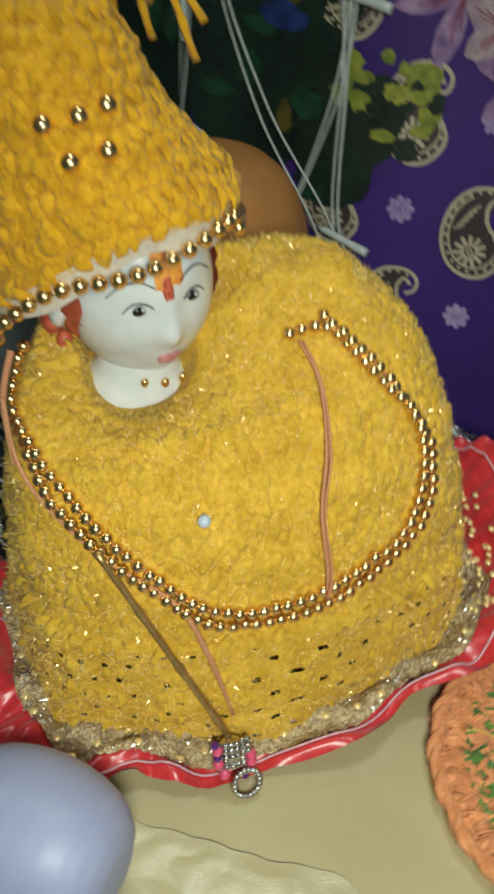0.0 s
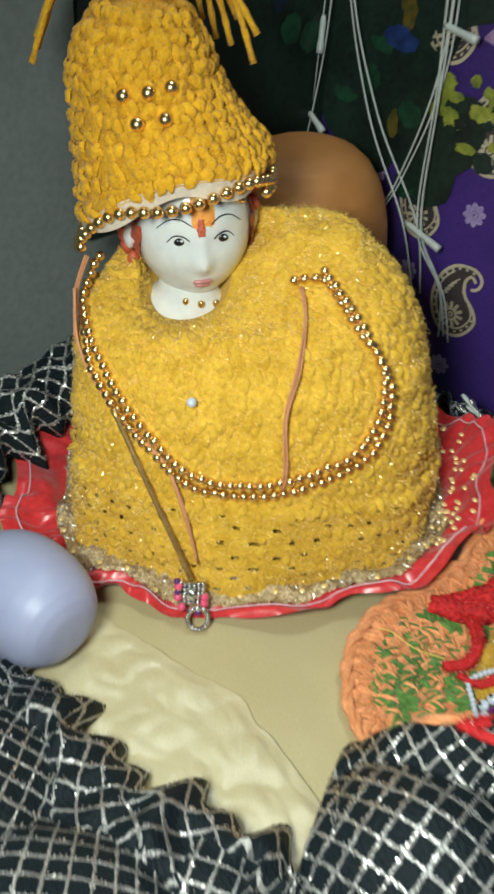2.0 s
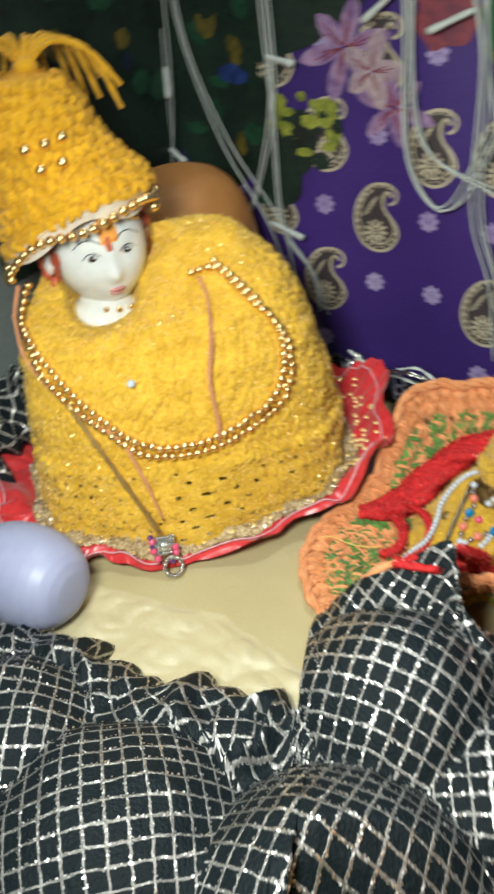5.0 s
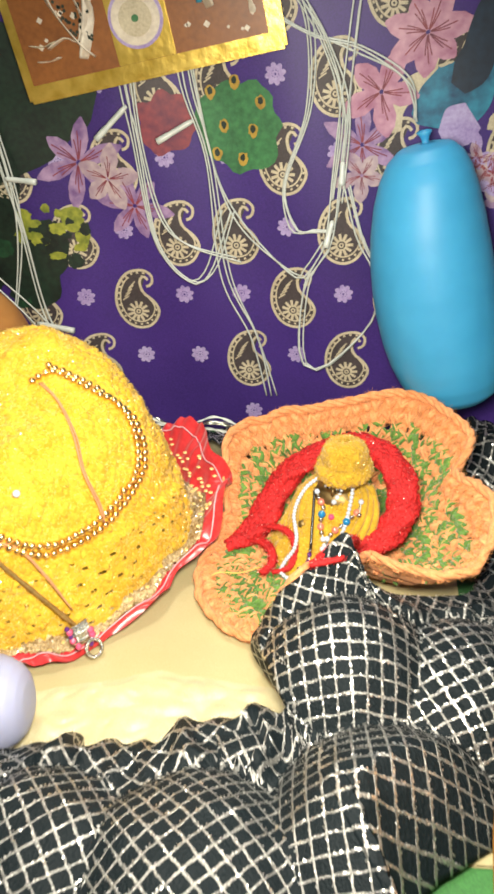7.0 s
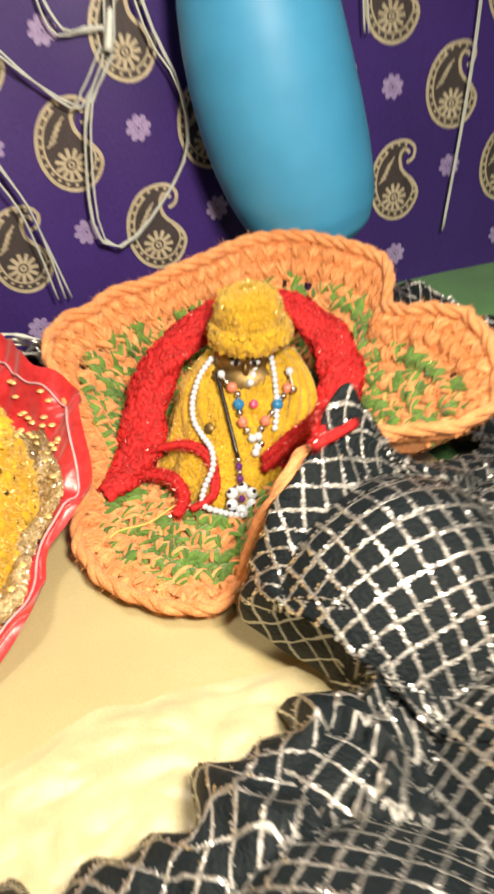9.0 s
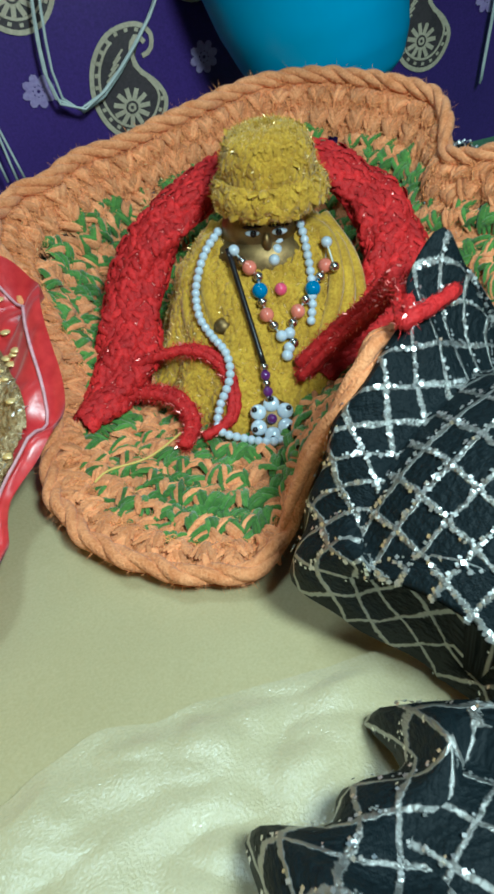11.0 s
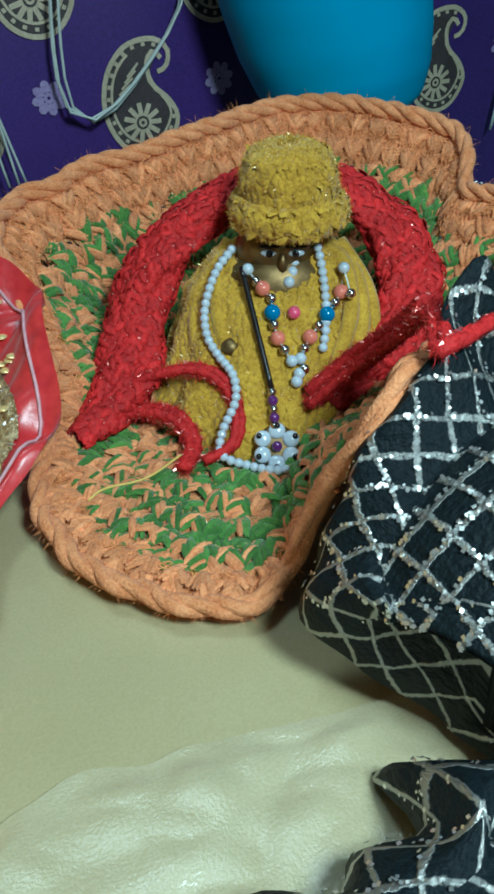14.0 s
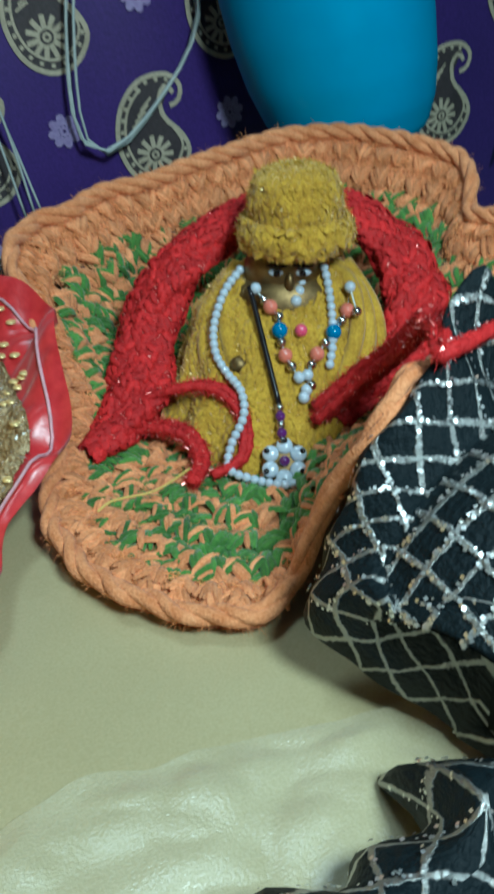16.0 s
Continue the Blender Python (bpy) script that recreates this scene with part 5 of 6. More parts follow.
    for poly in ob.data.polygons:
        for li in poly.loop_indices:
            k = ob.data.loops[li].vertex_index
            layer.data[li].uv = gauze_weave(owner[poly.vertices[0]], verts[k], uvs[k])
    rng = random.Random(44)
    fv, ff = [], []
    while len(ff) < 42000:
        i, j = rng.randrange(0, 458), rng.randrange(0, nv - 2)
        k = i * n + j
        fa, fb = rng.random(), rng.random()
        c0, c1, c2 = (gauze_weave(owner[k], verts[m], uvs[m]) for m in (k, k + n, k + 1))
        uv = [c0[a] + fa * (c1[a] - c0[a]) + fb * (c2[a] - c0[a]) for a in (0, 1)]
        if min(abs(uv[0] % 1 - 0.5), abs(uv[1] % 1 - 0.5)) > 0.07:
            continue
        p = verts[k] + (verts[k + n] - verts[k]) * fa + (verts[k + 1] - verts[k]) * fb
        nn = (verts[k + 1] - verts[k]).cross(verts[k + n] - verts[k])
        if nn.length < 1e-12:
            continue
        nn = nn.normalized() if nn.z > 0 else -nn.normalized()
        nn = (nn + Vector((rng.gauss(0, 0.22), rng.gauss(0, 0.22), rng.gauss(0, 0.22)))).normalized()
        a = nn.cross(Vector((rng.uniform(-1, 1), rng.uniform(-1, 1), 0.3))).normalized() * rng.uniform(0.0003, 0.00062)
        b = nn.cross(a)
        m = len(fv)
        p = p + nn * 0.0009
        fv += [p - a, p - b, p + a, p + b]
        ff.append((m, m + 1, m + 2, m + 3))
    tagged(raw("glitter", fv, ff, M_GLITTER, ob, smooth=False), kind="stuff")
    sol = ob.modifiers.new("thickness", "SOLIDIFY")
    sol.thickness = 0.0007
    return tagged(ob, "black gauze cloth with silver lattice, crumpled round the shrine", "cloth")


gauze()

# ---------- things worn by the marble statue
def bead_necklace():
    t = thing("bead_necklace", "double string of gold beads looped over the dress", "necklace", Matrix.Identity(4))
    toward = Vector((0.62, -0.52, 0.45)).normalized() * 0.0026
    me = ball_mesh("bead", 0.0023, M_GOLD)
    strands = (
        [(-0.0247, 0.0389, 0.1419), (-0.0082, 0.0362, 0.1355), (0.0039, 0.0368, 0.1269), (0.0142, 0.0390, 0.1147), (0.0213, 0.0359, 0.1021), (0.0245, 0.0294, 0.0891), (0.0237, 0.0178, 0.0797), (0.0169, 0.0059, 0.0725), (0.0066, -0.0102, 0.0666), (-0.0059, -0.0242, 0.0641), (-0.0181, -0.0363, 0.0673), (-0.0297, -0.0432, 0.0754), (-0.0555, -0.0491, 0.0945), (-0.0840, -0.0444, 0.1118), (-0.1010, -0.0345, 0.1210), (-0.1020, -0.0250, 0.1350)],
        [(-0.0317, 0.0284, 0.1377), (-0.0227, 0.0368, 0.1394), (-0.0052, 0.0350, 0.1311), (0.0086, 0.0357, 0.1226), (0.0181, 0.0404, 0.1096), (0.0245, 0.0381, 0.0978), (0.0275, 0.0306, 0.0836), (0.0250, 0.0213, 0.0732), (0.0178, 0.0053, 0.0667), (0.0077, -0.0113, 0.0611), (-0.0053, -0.0247, 0.0587), (-0.0176, -0.0369, 0.0620), (-0.0301, -0.0448, 0.0711), (-0.0569, -0.0517, 0.0904), (-0.0760, -0.0500, 0.1030), (-0.0960, -0.0390, 0.1170)],
    )
    rng = random.Random(12)
    for pts in strands:
        line = spline([Vector(p) + toward for p in pts], 66)
        for p in line:
            bead("bead", me, p + Vector((rng.uniform(-1, 1), rng.uniform(-1, 1), rng.uniform(-1, 1))) * 0.0004, t, rng.uniform(0.92, 1.05))
        bm = bmesh.new()
        tube(bm, line, 0.0004, 5)
        part("string", bm, M_THREAD, t)
    return t


bead_necklace()


def jewelled_flute():
    t = thing("jewelled_flute", "thin gold flute with a rhinestone and pink stone tassel", "flute", Matrix.Identity(4))
    off = Vector((0.0028, -0.0030, 0.0022))
    a, b = Vector((-0.0555, -0.0520, 0.0900)) + off, Vector((-0.0070, -0.0445, 0.0165)) + off
    bm = bmesh.new()
    tube(bm, [a.lerp(b, k / 20) for k in range(21)], lambda s: 0.00125 + (0.0004 if int(s * 20) % 6 == 0 else 0), 10)
    part("rod", bm, M_ANTIQUE, t)
    rng = random.Random(3)
    clear = ball_mesh("rhinestone", 0.0014, M_SILVER, 6, 4)
    rose = ball_mesh("pink_stone", 0.0021, M_ROSE, 8, 5)
    dark = ball_mesh("dark_stone", 0.0017, M_AMETHYST, 8, 5)
    right, down, out = Vector((0.66, 0.75, 0)), Vector((0.28, -0.25, -0.93)).normalized(), Vector((0.6, -0.55, 0.4)).normalized()
    bm = bmesh.new()
    c0 = b + out * 0.002 + down * 0.004
    blob(bm, c0, (0.0052, 0.0052, 0.0048), 14, 8)
    core = part("cluster_core", bm, M_SILVER, t)
    for i in range(6):
        for j in range(5):
            bead("rhinestone", clear, c0 + right * (i - 2.5) * 0.0021 + down * (j - 2) * 0.0022 + out * (0.0042 - 0.0005 * abs(i - 2.5) - 0.0003 * abs(j - 2)), core)
    for dx, dy in ((-2.9, -1.5), (-2.9, 1.0), (2.9, 0.8), (2.9, 2.2), (-2.0, 3.2)):
        bead("pink_stone", rose, c0 + right * dx * 0.0021 + down * dy * 0.0022 + out * 0.003, core)
    for dx, dy in ((-3.2, -2.6), (-3.0, -0.2), (1.6, 4.4)):
        bead("dark_stone", dark, c0 + right * dx * 0.0021 + down * dy * 0.0022 + out * 0.003, core)
    for k in range(18):
        q = 2 * math.pi * k / 18
        bead("rhinestone", clear, c0 + right * (0.0035 + 0.0048 * math.cos(q)) + down * (0.0125 + 0.0055 * math.sin(q)) + out * 0.0045, core)
    return t


jewelled_flute()


def threads():
    t = thing("pink_threads", "thin pink cotton threads trailing over the dress", "thread", Matrix.Identity(4))
    toward = Vector((0.0022, -0.0020, 0.0016))
    rng = random.Random(14)
    for pts, n in (
        ([(-0.0284, 0.0288, 0.1357), (-0.0155, 0.0197, 0.1283), (-0.0050, 0.0072, 0.1133), (0.0005, -0.0030, 0.0957), (0.0071, -0.0065, 0.0754), (0.0085, -0.0090, 0.0640)], 4),
        ([(-0.0970, -0.0420, 0.1260), (-0.0853, -0.0484, 0.1037), (-0.0570, -0.0518, 0.0888), (-0.0303, -0.0446, 0.0725), (-0.0180, -0.0424, 0.0513), (-0.0079, -0.0415, 0.0250)], 4),
        ([(-0.0990, -0.0330, 0.1380), (-0.0980, -0.0400, 0.1230), (-0.0900, -0.0470, 0.1060)], 3),
    ):
        for k in range(n):
            jit = Vector((rng.uniform(-1, 1), rng.uniform(-1, 1), rng.uniform(-1, 1))) * 0.0010
            bm = bmesh.new()
            tube(bm, spline([Vector(p) + toward + jit + Vector((rng.uniform(-1, 1), 0, rng.uniform(-1, 1))) * 0.0006 for p in pts], 40), 0.00042, 5)
            part("strand", bm, M_THREAD, t)
    return t


threads()
me_gold = ball_mesh("bead", 0.0030, M_GOLD, 18, 12)
INV = STATUE.inverted()
for p in ((-0.0920, -0.0184, 0.2058), (-0.0850, -0.0115, 0.2079), (-0.0816, -0.0029, 0.2097), (-0.0835, -0.0180, 0.1973), (-0.0773, -0.0089, 0.1995)):
    bead("bead", me_gold, INV @ (Vector(p) + Vector((0.0012, -0.0012, 0.0006))), CAP_THING)
me_pearl_big = ball_mesh("pearl_button", 0.0022, M_PEARL)
pin = new("pearl_pin", me_pearl_big)
pin.location = (-0.0268, -0.0330, 0.1010)
tagged(pin, "small pearl pin on the yellow dress", "pin")

# ---------- things worn by the small idol
def pearl_necklace():
    t = thing("pearl_necklace", "long pale string of pearls round the small statue", "necklace", Matrix.Identity(4))
    me = ball_mesh("pearl", 0.00142, M_PEARL)
    out = Vector((-0.22, -0.62, 0.75)).normalized() * 0.0019
    left = [(0.1325, 0.0560, 0.0515), (0.1258, 0.0527, 0.0468), (0.1204, 0.0487, 0.0385), (0.1183, 0.0428, 0.0322), (0.1193, 0.0369, 0.0281), (0.1206, 0.0283, 0.0254), (0.1190, 0.0230, 0.0200), (0.1135, 0.0200, 0.0128), (0.1110, 0.0150, 0.0085), (0.1168, 0.0105, 0.0060), (0.1235, 0.0046, 0.0061), (0.1323, 0.0040, 0.0059), (0.1389, 0.0080, 0.0072)]
    right = [(0.1555, 0.0456, 0.0543), (0.1549, 0.0406, 0.0491), (0.1528, 0.0332, 0.0416), (0.1508, 0.0284, 0.0349), (0.1481, 0.0248, 0.0297)]
    for pts, n in ((left, 45), (right, 14)):
        line = spline([Vector(p) + out for p in pts], n)
        for p in line:
            bead("pearl", me, p, t)
        bm = bmesh.new()
        tube(bm, line, 0.0003, 5)
        part("string", bm, M_WIRE, t)
    return t


pearl_necklace()


def coloured_necklace():
    t = thing("bead_necklace", "short necklace of coral, blue and silver beads", "necklace", Matrix.Identity(4))
    out = Vector((-0.22, -0.62, 0.75)).normalized() * 0.0022
    kinds = {"w": ball_mesh("white_bead", 0.0018, M_PEARL), "s": ball_mesh("silver_bead", 0.0016, M_SILVER), "c": ball_mesh("coral_bead", 0.0023, M_CORAL), "b": ball_mesh("blue_bead", 0.0025, M_BLUE), "r": ball_mesh("red_bead", 0.0020, M_ROSE)}
    names = {"w": "white_bead", "s": "silver_bead", "c": "coral_bead", "b": "blue_bead", "r": "red_bead"}
    row = (("w", 0.1333, 0.0458, 0.0488), ("s", 0.1344, 0.0425, 0.0462), ("c", 0.1359, 0.0408, 0.0443), ("s", 0.1374, 0.0380, 0.0420), ("b", 0.1364, 0.0353, 0.0388), ("s", 0.1359, 0.0329, 0.0360), ("c", 0.1358, 0.0301, 0.0330), ("s", 0.1365, 0.0269, 0.0306), ("w", 0.1374, 0.0238, 0.0282), ("w", 0.1400, 0.0234, 0.0286), ("s", 0.1421, 0.0252, 0.0306), ("c", 0.1449, 0.0271, 0.0328), ("s", 0.1485, 0.0287, 0.0349), ("b", 0.1518, 0.0301, 0.0372), ("s", 0.1551, 0.0313, 0.0397), ("c", 0.1581, 0.0336, 0.0417), ("w", 0.1608, 0.0372, 0.0474), ("s", 0.1596, 0.0303, 0.0422))
    line = []
    for k, x, y, z in row:
        p = Vector((x, y, z)) + out
        line.append(p)
        bead(names[k], kinds[k], p, t)
    for k, x, y, z in (("w", 0.1385, 0.0210, 0.0252), ("w", 0.1372, 0.0200, 0.0234), ("r", 0.1424, 0.0330, 0.0385), ("w", 0.1440, 0.0400, 0.0450), ("w", 0.1460, 0.0420, 0.0470), ("w", 0.1475, 0.0440, 0.0490), ("s", 0.1402, 0.0212, 0.0262)):
        bead(names[k], kinds[k], Vector((x, y, z)) + out, t)
    bm = bmesh.new()
    tube(bm, line, 0.0003, 5)
    part("string", bm, M_WIRE, t)
    return t


coloured_necklace()


def small_flute():
    t = thing("small_flute", "dark thin flute with a white flower tassel", "flute", Matrix.Identity(4))
    out = Vector((-0.25, -0.68, 0.68)).normalized() * 0.0030
    a, b, c = Vector((0.1320, 0.0474, 0.0490)) + out, Vector((0.1300, 0.0219, 0.0216)) + out, Vector((0.1266, 0.0110, 0.0092)) + out
    bm = bmesh.new()
    tube(bm, [a.lerp(b, k / 10) for k in range(11)], 0.0009, 8)
    part("rod", bm, M_INK, t)
    me = ball_mesh("link_bead", 0.0016, M_AMETHYST)
    sil = ball_mesh("ring_bead", 0.0014, M_SILVER)
    for k in range(5):
        bead("link_bead" if k % 2 else "ring_bead", me if k % 2 else sil, b.lerp(c, 0.05 + 0.15 * k), t)
    x_axis = Vector((0.9037, -0.4283, 0))
    y_axis = out.normalized().cross(x_axis).normalized()
    turn = Matrix((x_axis, y_axis, out.normalized())).transposed()
    bm = bmesh.new()
    blob(bm, c - out.normalized() * 0.0012, (0.0066, 0.0066, 0.0012), 16, 6, turn)
    flower = part("flower_tassel", bm, M_BRASS, t)
    petal = bmesh.new()
    blob(petal, (0, 0, 0), (1, 1, 0.55), 14, 8)
    pm = bpy.data.meshes.new("petal")
    petal.to_mesh(pm)
    petal.free()
    pm.materials.append(M_PEARL)
    for p in pm.polygons:
        p.use_smooth = True
    dot = ball_mesh("dark_dot", 0.0009, M_INK, 8, 5)
    for k in range(6):
        q = math.pi / 6 + k * math.pi / 3
        p = c + (x_axis * math.cos(q) + y_axis * math.sin(q)) * 0.0047
        ob = new("petal", pm)
        ob.parent = flower
        ob.matrix_basis = Matrix.Translation(p) @ turn.to_4x4() @ Matrix.Diagonal((0.0025, 0.0025, 0.0022, 1))
        bead("dark_dot", dot, p + out.normalized() * 0.0012 + (x_axis * math.cos(q) + y_axis * math.sin(q)) * 0.0013, flower)
    bead("link_bead", me, c + out.normalized() * 0.0012, flower)
    return t


small_flute()

# ---------- larger printed flowers of the hung cloth
def petals(cx, cz, size, count, material, start=0.0, wide=0.42, lift=0.0016, name="blossom_print"):
    verts, faces = [], []
    for k in range(count):
        q = start + 2 * math.pi * k / count
        n = len(verts)
        l = size * (0.85 + 0.3 * abs(math.sin(k * 2.3 + cx * 40)))
        for s, w in ((0.05, 0.25), (0.3, 0.8), (0.55, 1.0), (0.8, 0.75), (1.0, 0.12)):
            for e in (-1, 0, 1):
                x = cx + l * s * math.cos(q) - e * w * wide * size * 0.5 * math.sin(q)
                z = cz + l * s * math.sin(q) + e * w * wide * size * 0.5 * math.cos(q)
                verts.append(on_cloth(x, z, lift + 0.00006 * k))
        for i in range(4):
            for e in range(2):
                o = n + 3 * i + e
                faces.append((o, o + 1, o + 4, o + 3))
    raw(name, verts, faces, material, cloth)
    # veins from the heart of the flower and a pale eye
    verts, faces = [], []
    for k in range(count):
        for off in (-0.16, 0.0, 0.16):
            q = start + 2 * math.pi * k / count + off
            reach = size * (0.72 - 1.2 * abs(off))
            ribbon(verts, faces, [(cx + reach * t * math.cos(q + 0.1 * t), cz + reach * t * math.sin(q + 0.1 * t)) for t in (0.12, 0.45, 0.75, 1.0)], 0.014 * size, lift + 0.0006)
    raw("vein_print", verts, faces, M_RED_PRINT, cloth, smooth=False)


def patch(cx, cz, rx, rz, material, lift, name, seed=0, n=40, rough=0.16):
    out = []
    for k in range(n):
        q = 2 * math.pi * k / n
        r = 1 + rough * noise.noise(Vector((2.2 * math.cos(q) + seed, 2.2 * math.sin(q), seed * 1.7))) * 2
        out.append((cx + rx * r * math.cos(q), cz + rz * r * math.sin(q)))
    flat_shape(name, out, material, lift, cloth)


def strip_print(name, line, material, lift):
    """A printed band along (x, z, half width) rows, smooth in outline."""
    pts = spline(line, 30)
    verts, faces = [], []
    for i, p in enumerate(pts):
        d = pts[min(i + 1, 29)] - pts[max(i - 1, 0)]
        d = Vector((d.x, d.y)).normalized()
        for e in (-1, -0.5, 0, 0.5, 1):
            verts.append(on_cloth(p.x - d.y * p.z * e, p.y + d.x * p.z * e, lift))
    for i in range(29):
        for e in range(4):
            o = 5 * i + e
            faces.append((o, o + 1, o + 6, o + 5))
    raw(name, verts, faces, material, cloth)


def bird_print():
    """The dark blue neck, teal breast and pale edge of a printed peafowl."""
    strip_print("feather_print", [(0.183, 0.232, 0.003), (0.181, 0.248, 0.007), (0.194, 0.262, 0.006), (0.218, 0.272, 0.003)], M_PRINT, 0.0019)
    strip_print("feather_print", [(0.194, 0.240, 0.004), (0.206, 0.247, 0.016), (0.222, 0.255, 0.022), (0.230, 0.268, 0.016), (0.231, 0.280, 0.010)], M_TEAL, 0.0021)
    strip_print("feather_print", [(0.212, 0.228, 0.004), (0.222, 0.234, 0.014), (0.232, 0.241, 0.010)], M_PRINT_LILAC, 0.0024)
    strip_print("feather_print", [(0.221, 0.258, 0.006), (0.228, 0.268, 0.012), (0.233, 0.280, 0.011), (0.235, 0.294, 0.009), (0.240, 0.305, 0.009), (0.250, 0.312, 0.009), (0.262, 0.311, 0.005)], M_NAVY, 0.0027)
    patch(0.253, 0.301, 0.006, 0.006, M_PRINT, 0.0036, "feather_print", 29, 20)


patch(-0.140, 0.200, 0.058, 0.078, M_LEAF_DARK, 0.0013, "leaf_print", 3, rough=0.12)
patch(-0.105, 0.265, 0.075, 0.050, M_LEAF_DARK, 0.0012, "leaf_print", 5, rough=0.12)
patch(-0.093, 0.150, 0.034, 0.034, M_LEAF_DARK, 0.0014, "leaf_print", 8)
rng_print = random.Random(77)
for k in range(30):
    q = rng_print.uniform(0, 2 * math.pi)
    r = rng_print.uniform(0.0, 1.0) ** 0.5
    patch(-0.068 + 0.026 * r * math.cos(q), 0.168 + 0.024 * r * math.sin(q), rng_print.uniform(0.003, 0.007), rng_print.uniform(0.003, 0.006), M_LEAF_LIME if k % 3 else M_LEAF_DARK, 0.0016 + 0.00003 * k, "leaf_print", k, 26)
for k in range(16):
    patch(rng_print.uniform(-0.175, -0.10), rng_print.uniform(0.11, 0.24), rng_print.uniform(0.004, 0.011), rng_print.uniform(0.004, 0.010), M_OCHRE_DIM if k % 4 == 0 else M_LEAF_DEEP if k % 2 else M_LEAF_DARK, 0.0016 + 0.00003 * k, "leaf_print", k + 50, 26)
patch(-0.128, 0.197, 0.014, 0.006, M_LEAF_BLUE, 0.0022, "leaf_print", 91)
patch(-0.128, 0.262, 0.018, 0.008, M_LEAF_BLUE, 0.0022, "leaf_print", 92)
petals(-0.040, 0.220, 0.030, 6, M_PETAL, 0.3)
petals(-0.003, 0.188, 0.026, 6, M_PETAL, 0.8, lift=0.0022)
petals(-0.020, 0.208, 0.022, 5, M_PETAL_PALE, 0.1, 0.6, 0.0028)
patch(0.075, 0.240, 0.031, 0.030, M_GREEN_PRINT, 0.0016, "feather_print", 11)
patch(0.025, 0.243, 0.020, 0.020, M_RED_PRINT, 0.0015, "feather_print", 12)
for x, z in ((0.058, 0.262), (0.075, 0.268), (0.092, 0.255), (0.066, 0.240), (0.086, 0.237), (0.060, 0.222), (0.078, 0.218)):
    patch(x, z, 0.0034, 0.0046, M_OCHRE, 0.0021, "feather_eye_print", x * 90, 16)
    patch(x, z + 0.001, 0.0018, 0.0026, M_LEAF_DARK, 0.0026, "feather_eye_print", x * 80, 12)
petals(0.160, 0.225, 0.026, 6, M_PETAL, 0.5)
petals(0.172, 0.258, 0.026, 5, M_PINK, 1.1, 0.6, 0.0021)
petals(0.200, 0.292, 0.026, 7, M_PINK, 0.2, 0.6, 0.0021)
petals(0.160, 0.205, 0.018, 5, M_PETAL_PALE, 0.9, 0.6, 0.0025)
bird_print()
for k in range(12):
    patch(0.258 + 0.010 * rng_print.uniform(-1, 1), 0.234 + 0.024 * rng_print.uniform(-1, 1), 0.008, 0.007, M_OCHRE if k % 3 else M_PRINT, 0.0024 + 0.00005 * k, "feather_print", 23 + k, 20)
for k in range(7):
    petals(0.236 + 0.004 * k, 0.214 - 0.004 * k, 0.015, 4, M_PETAL_PALE if k % 2 else M_PRINT_LILAC, 0.5 * k, 0.5, 0.0026 + 0.0001 * k, "feather_print")
petals(0.306, 0.199, 0.024, 8, M_PINK, 0.4, 0.8, 0.0021)
petals(0.300, 0.207, 0.016, 6, M_PETAL_PALE, 0.9, 0.8, 0.0029)
petals(0.266, 0.185, 0.020, 6, M_PETAL, 0.1, 0.5, 0.0018)
patch(0.277, 0.190, 0.009, 0.010, M_GREEN_PRINT, 0.0026, "leaf_print", 31)

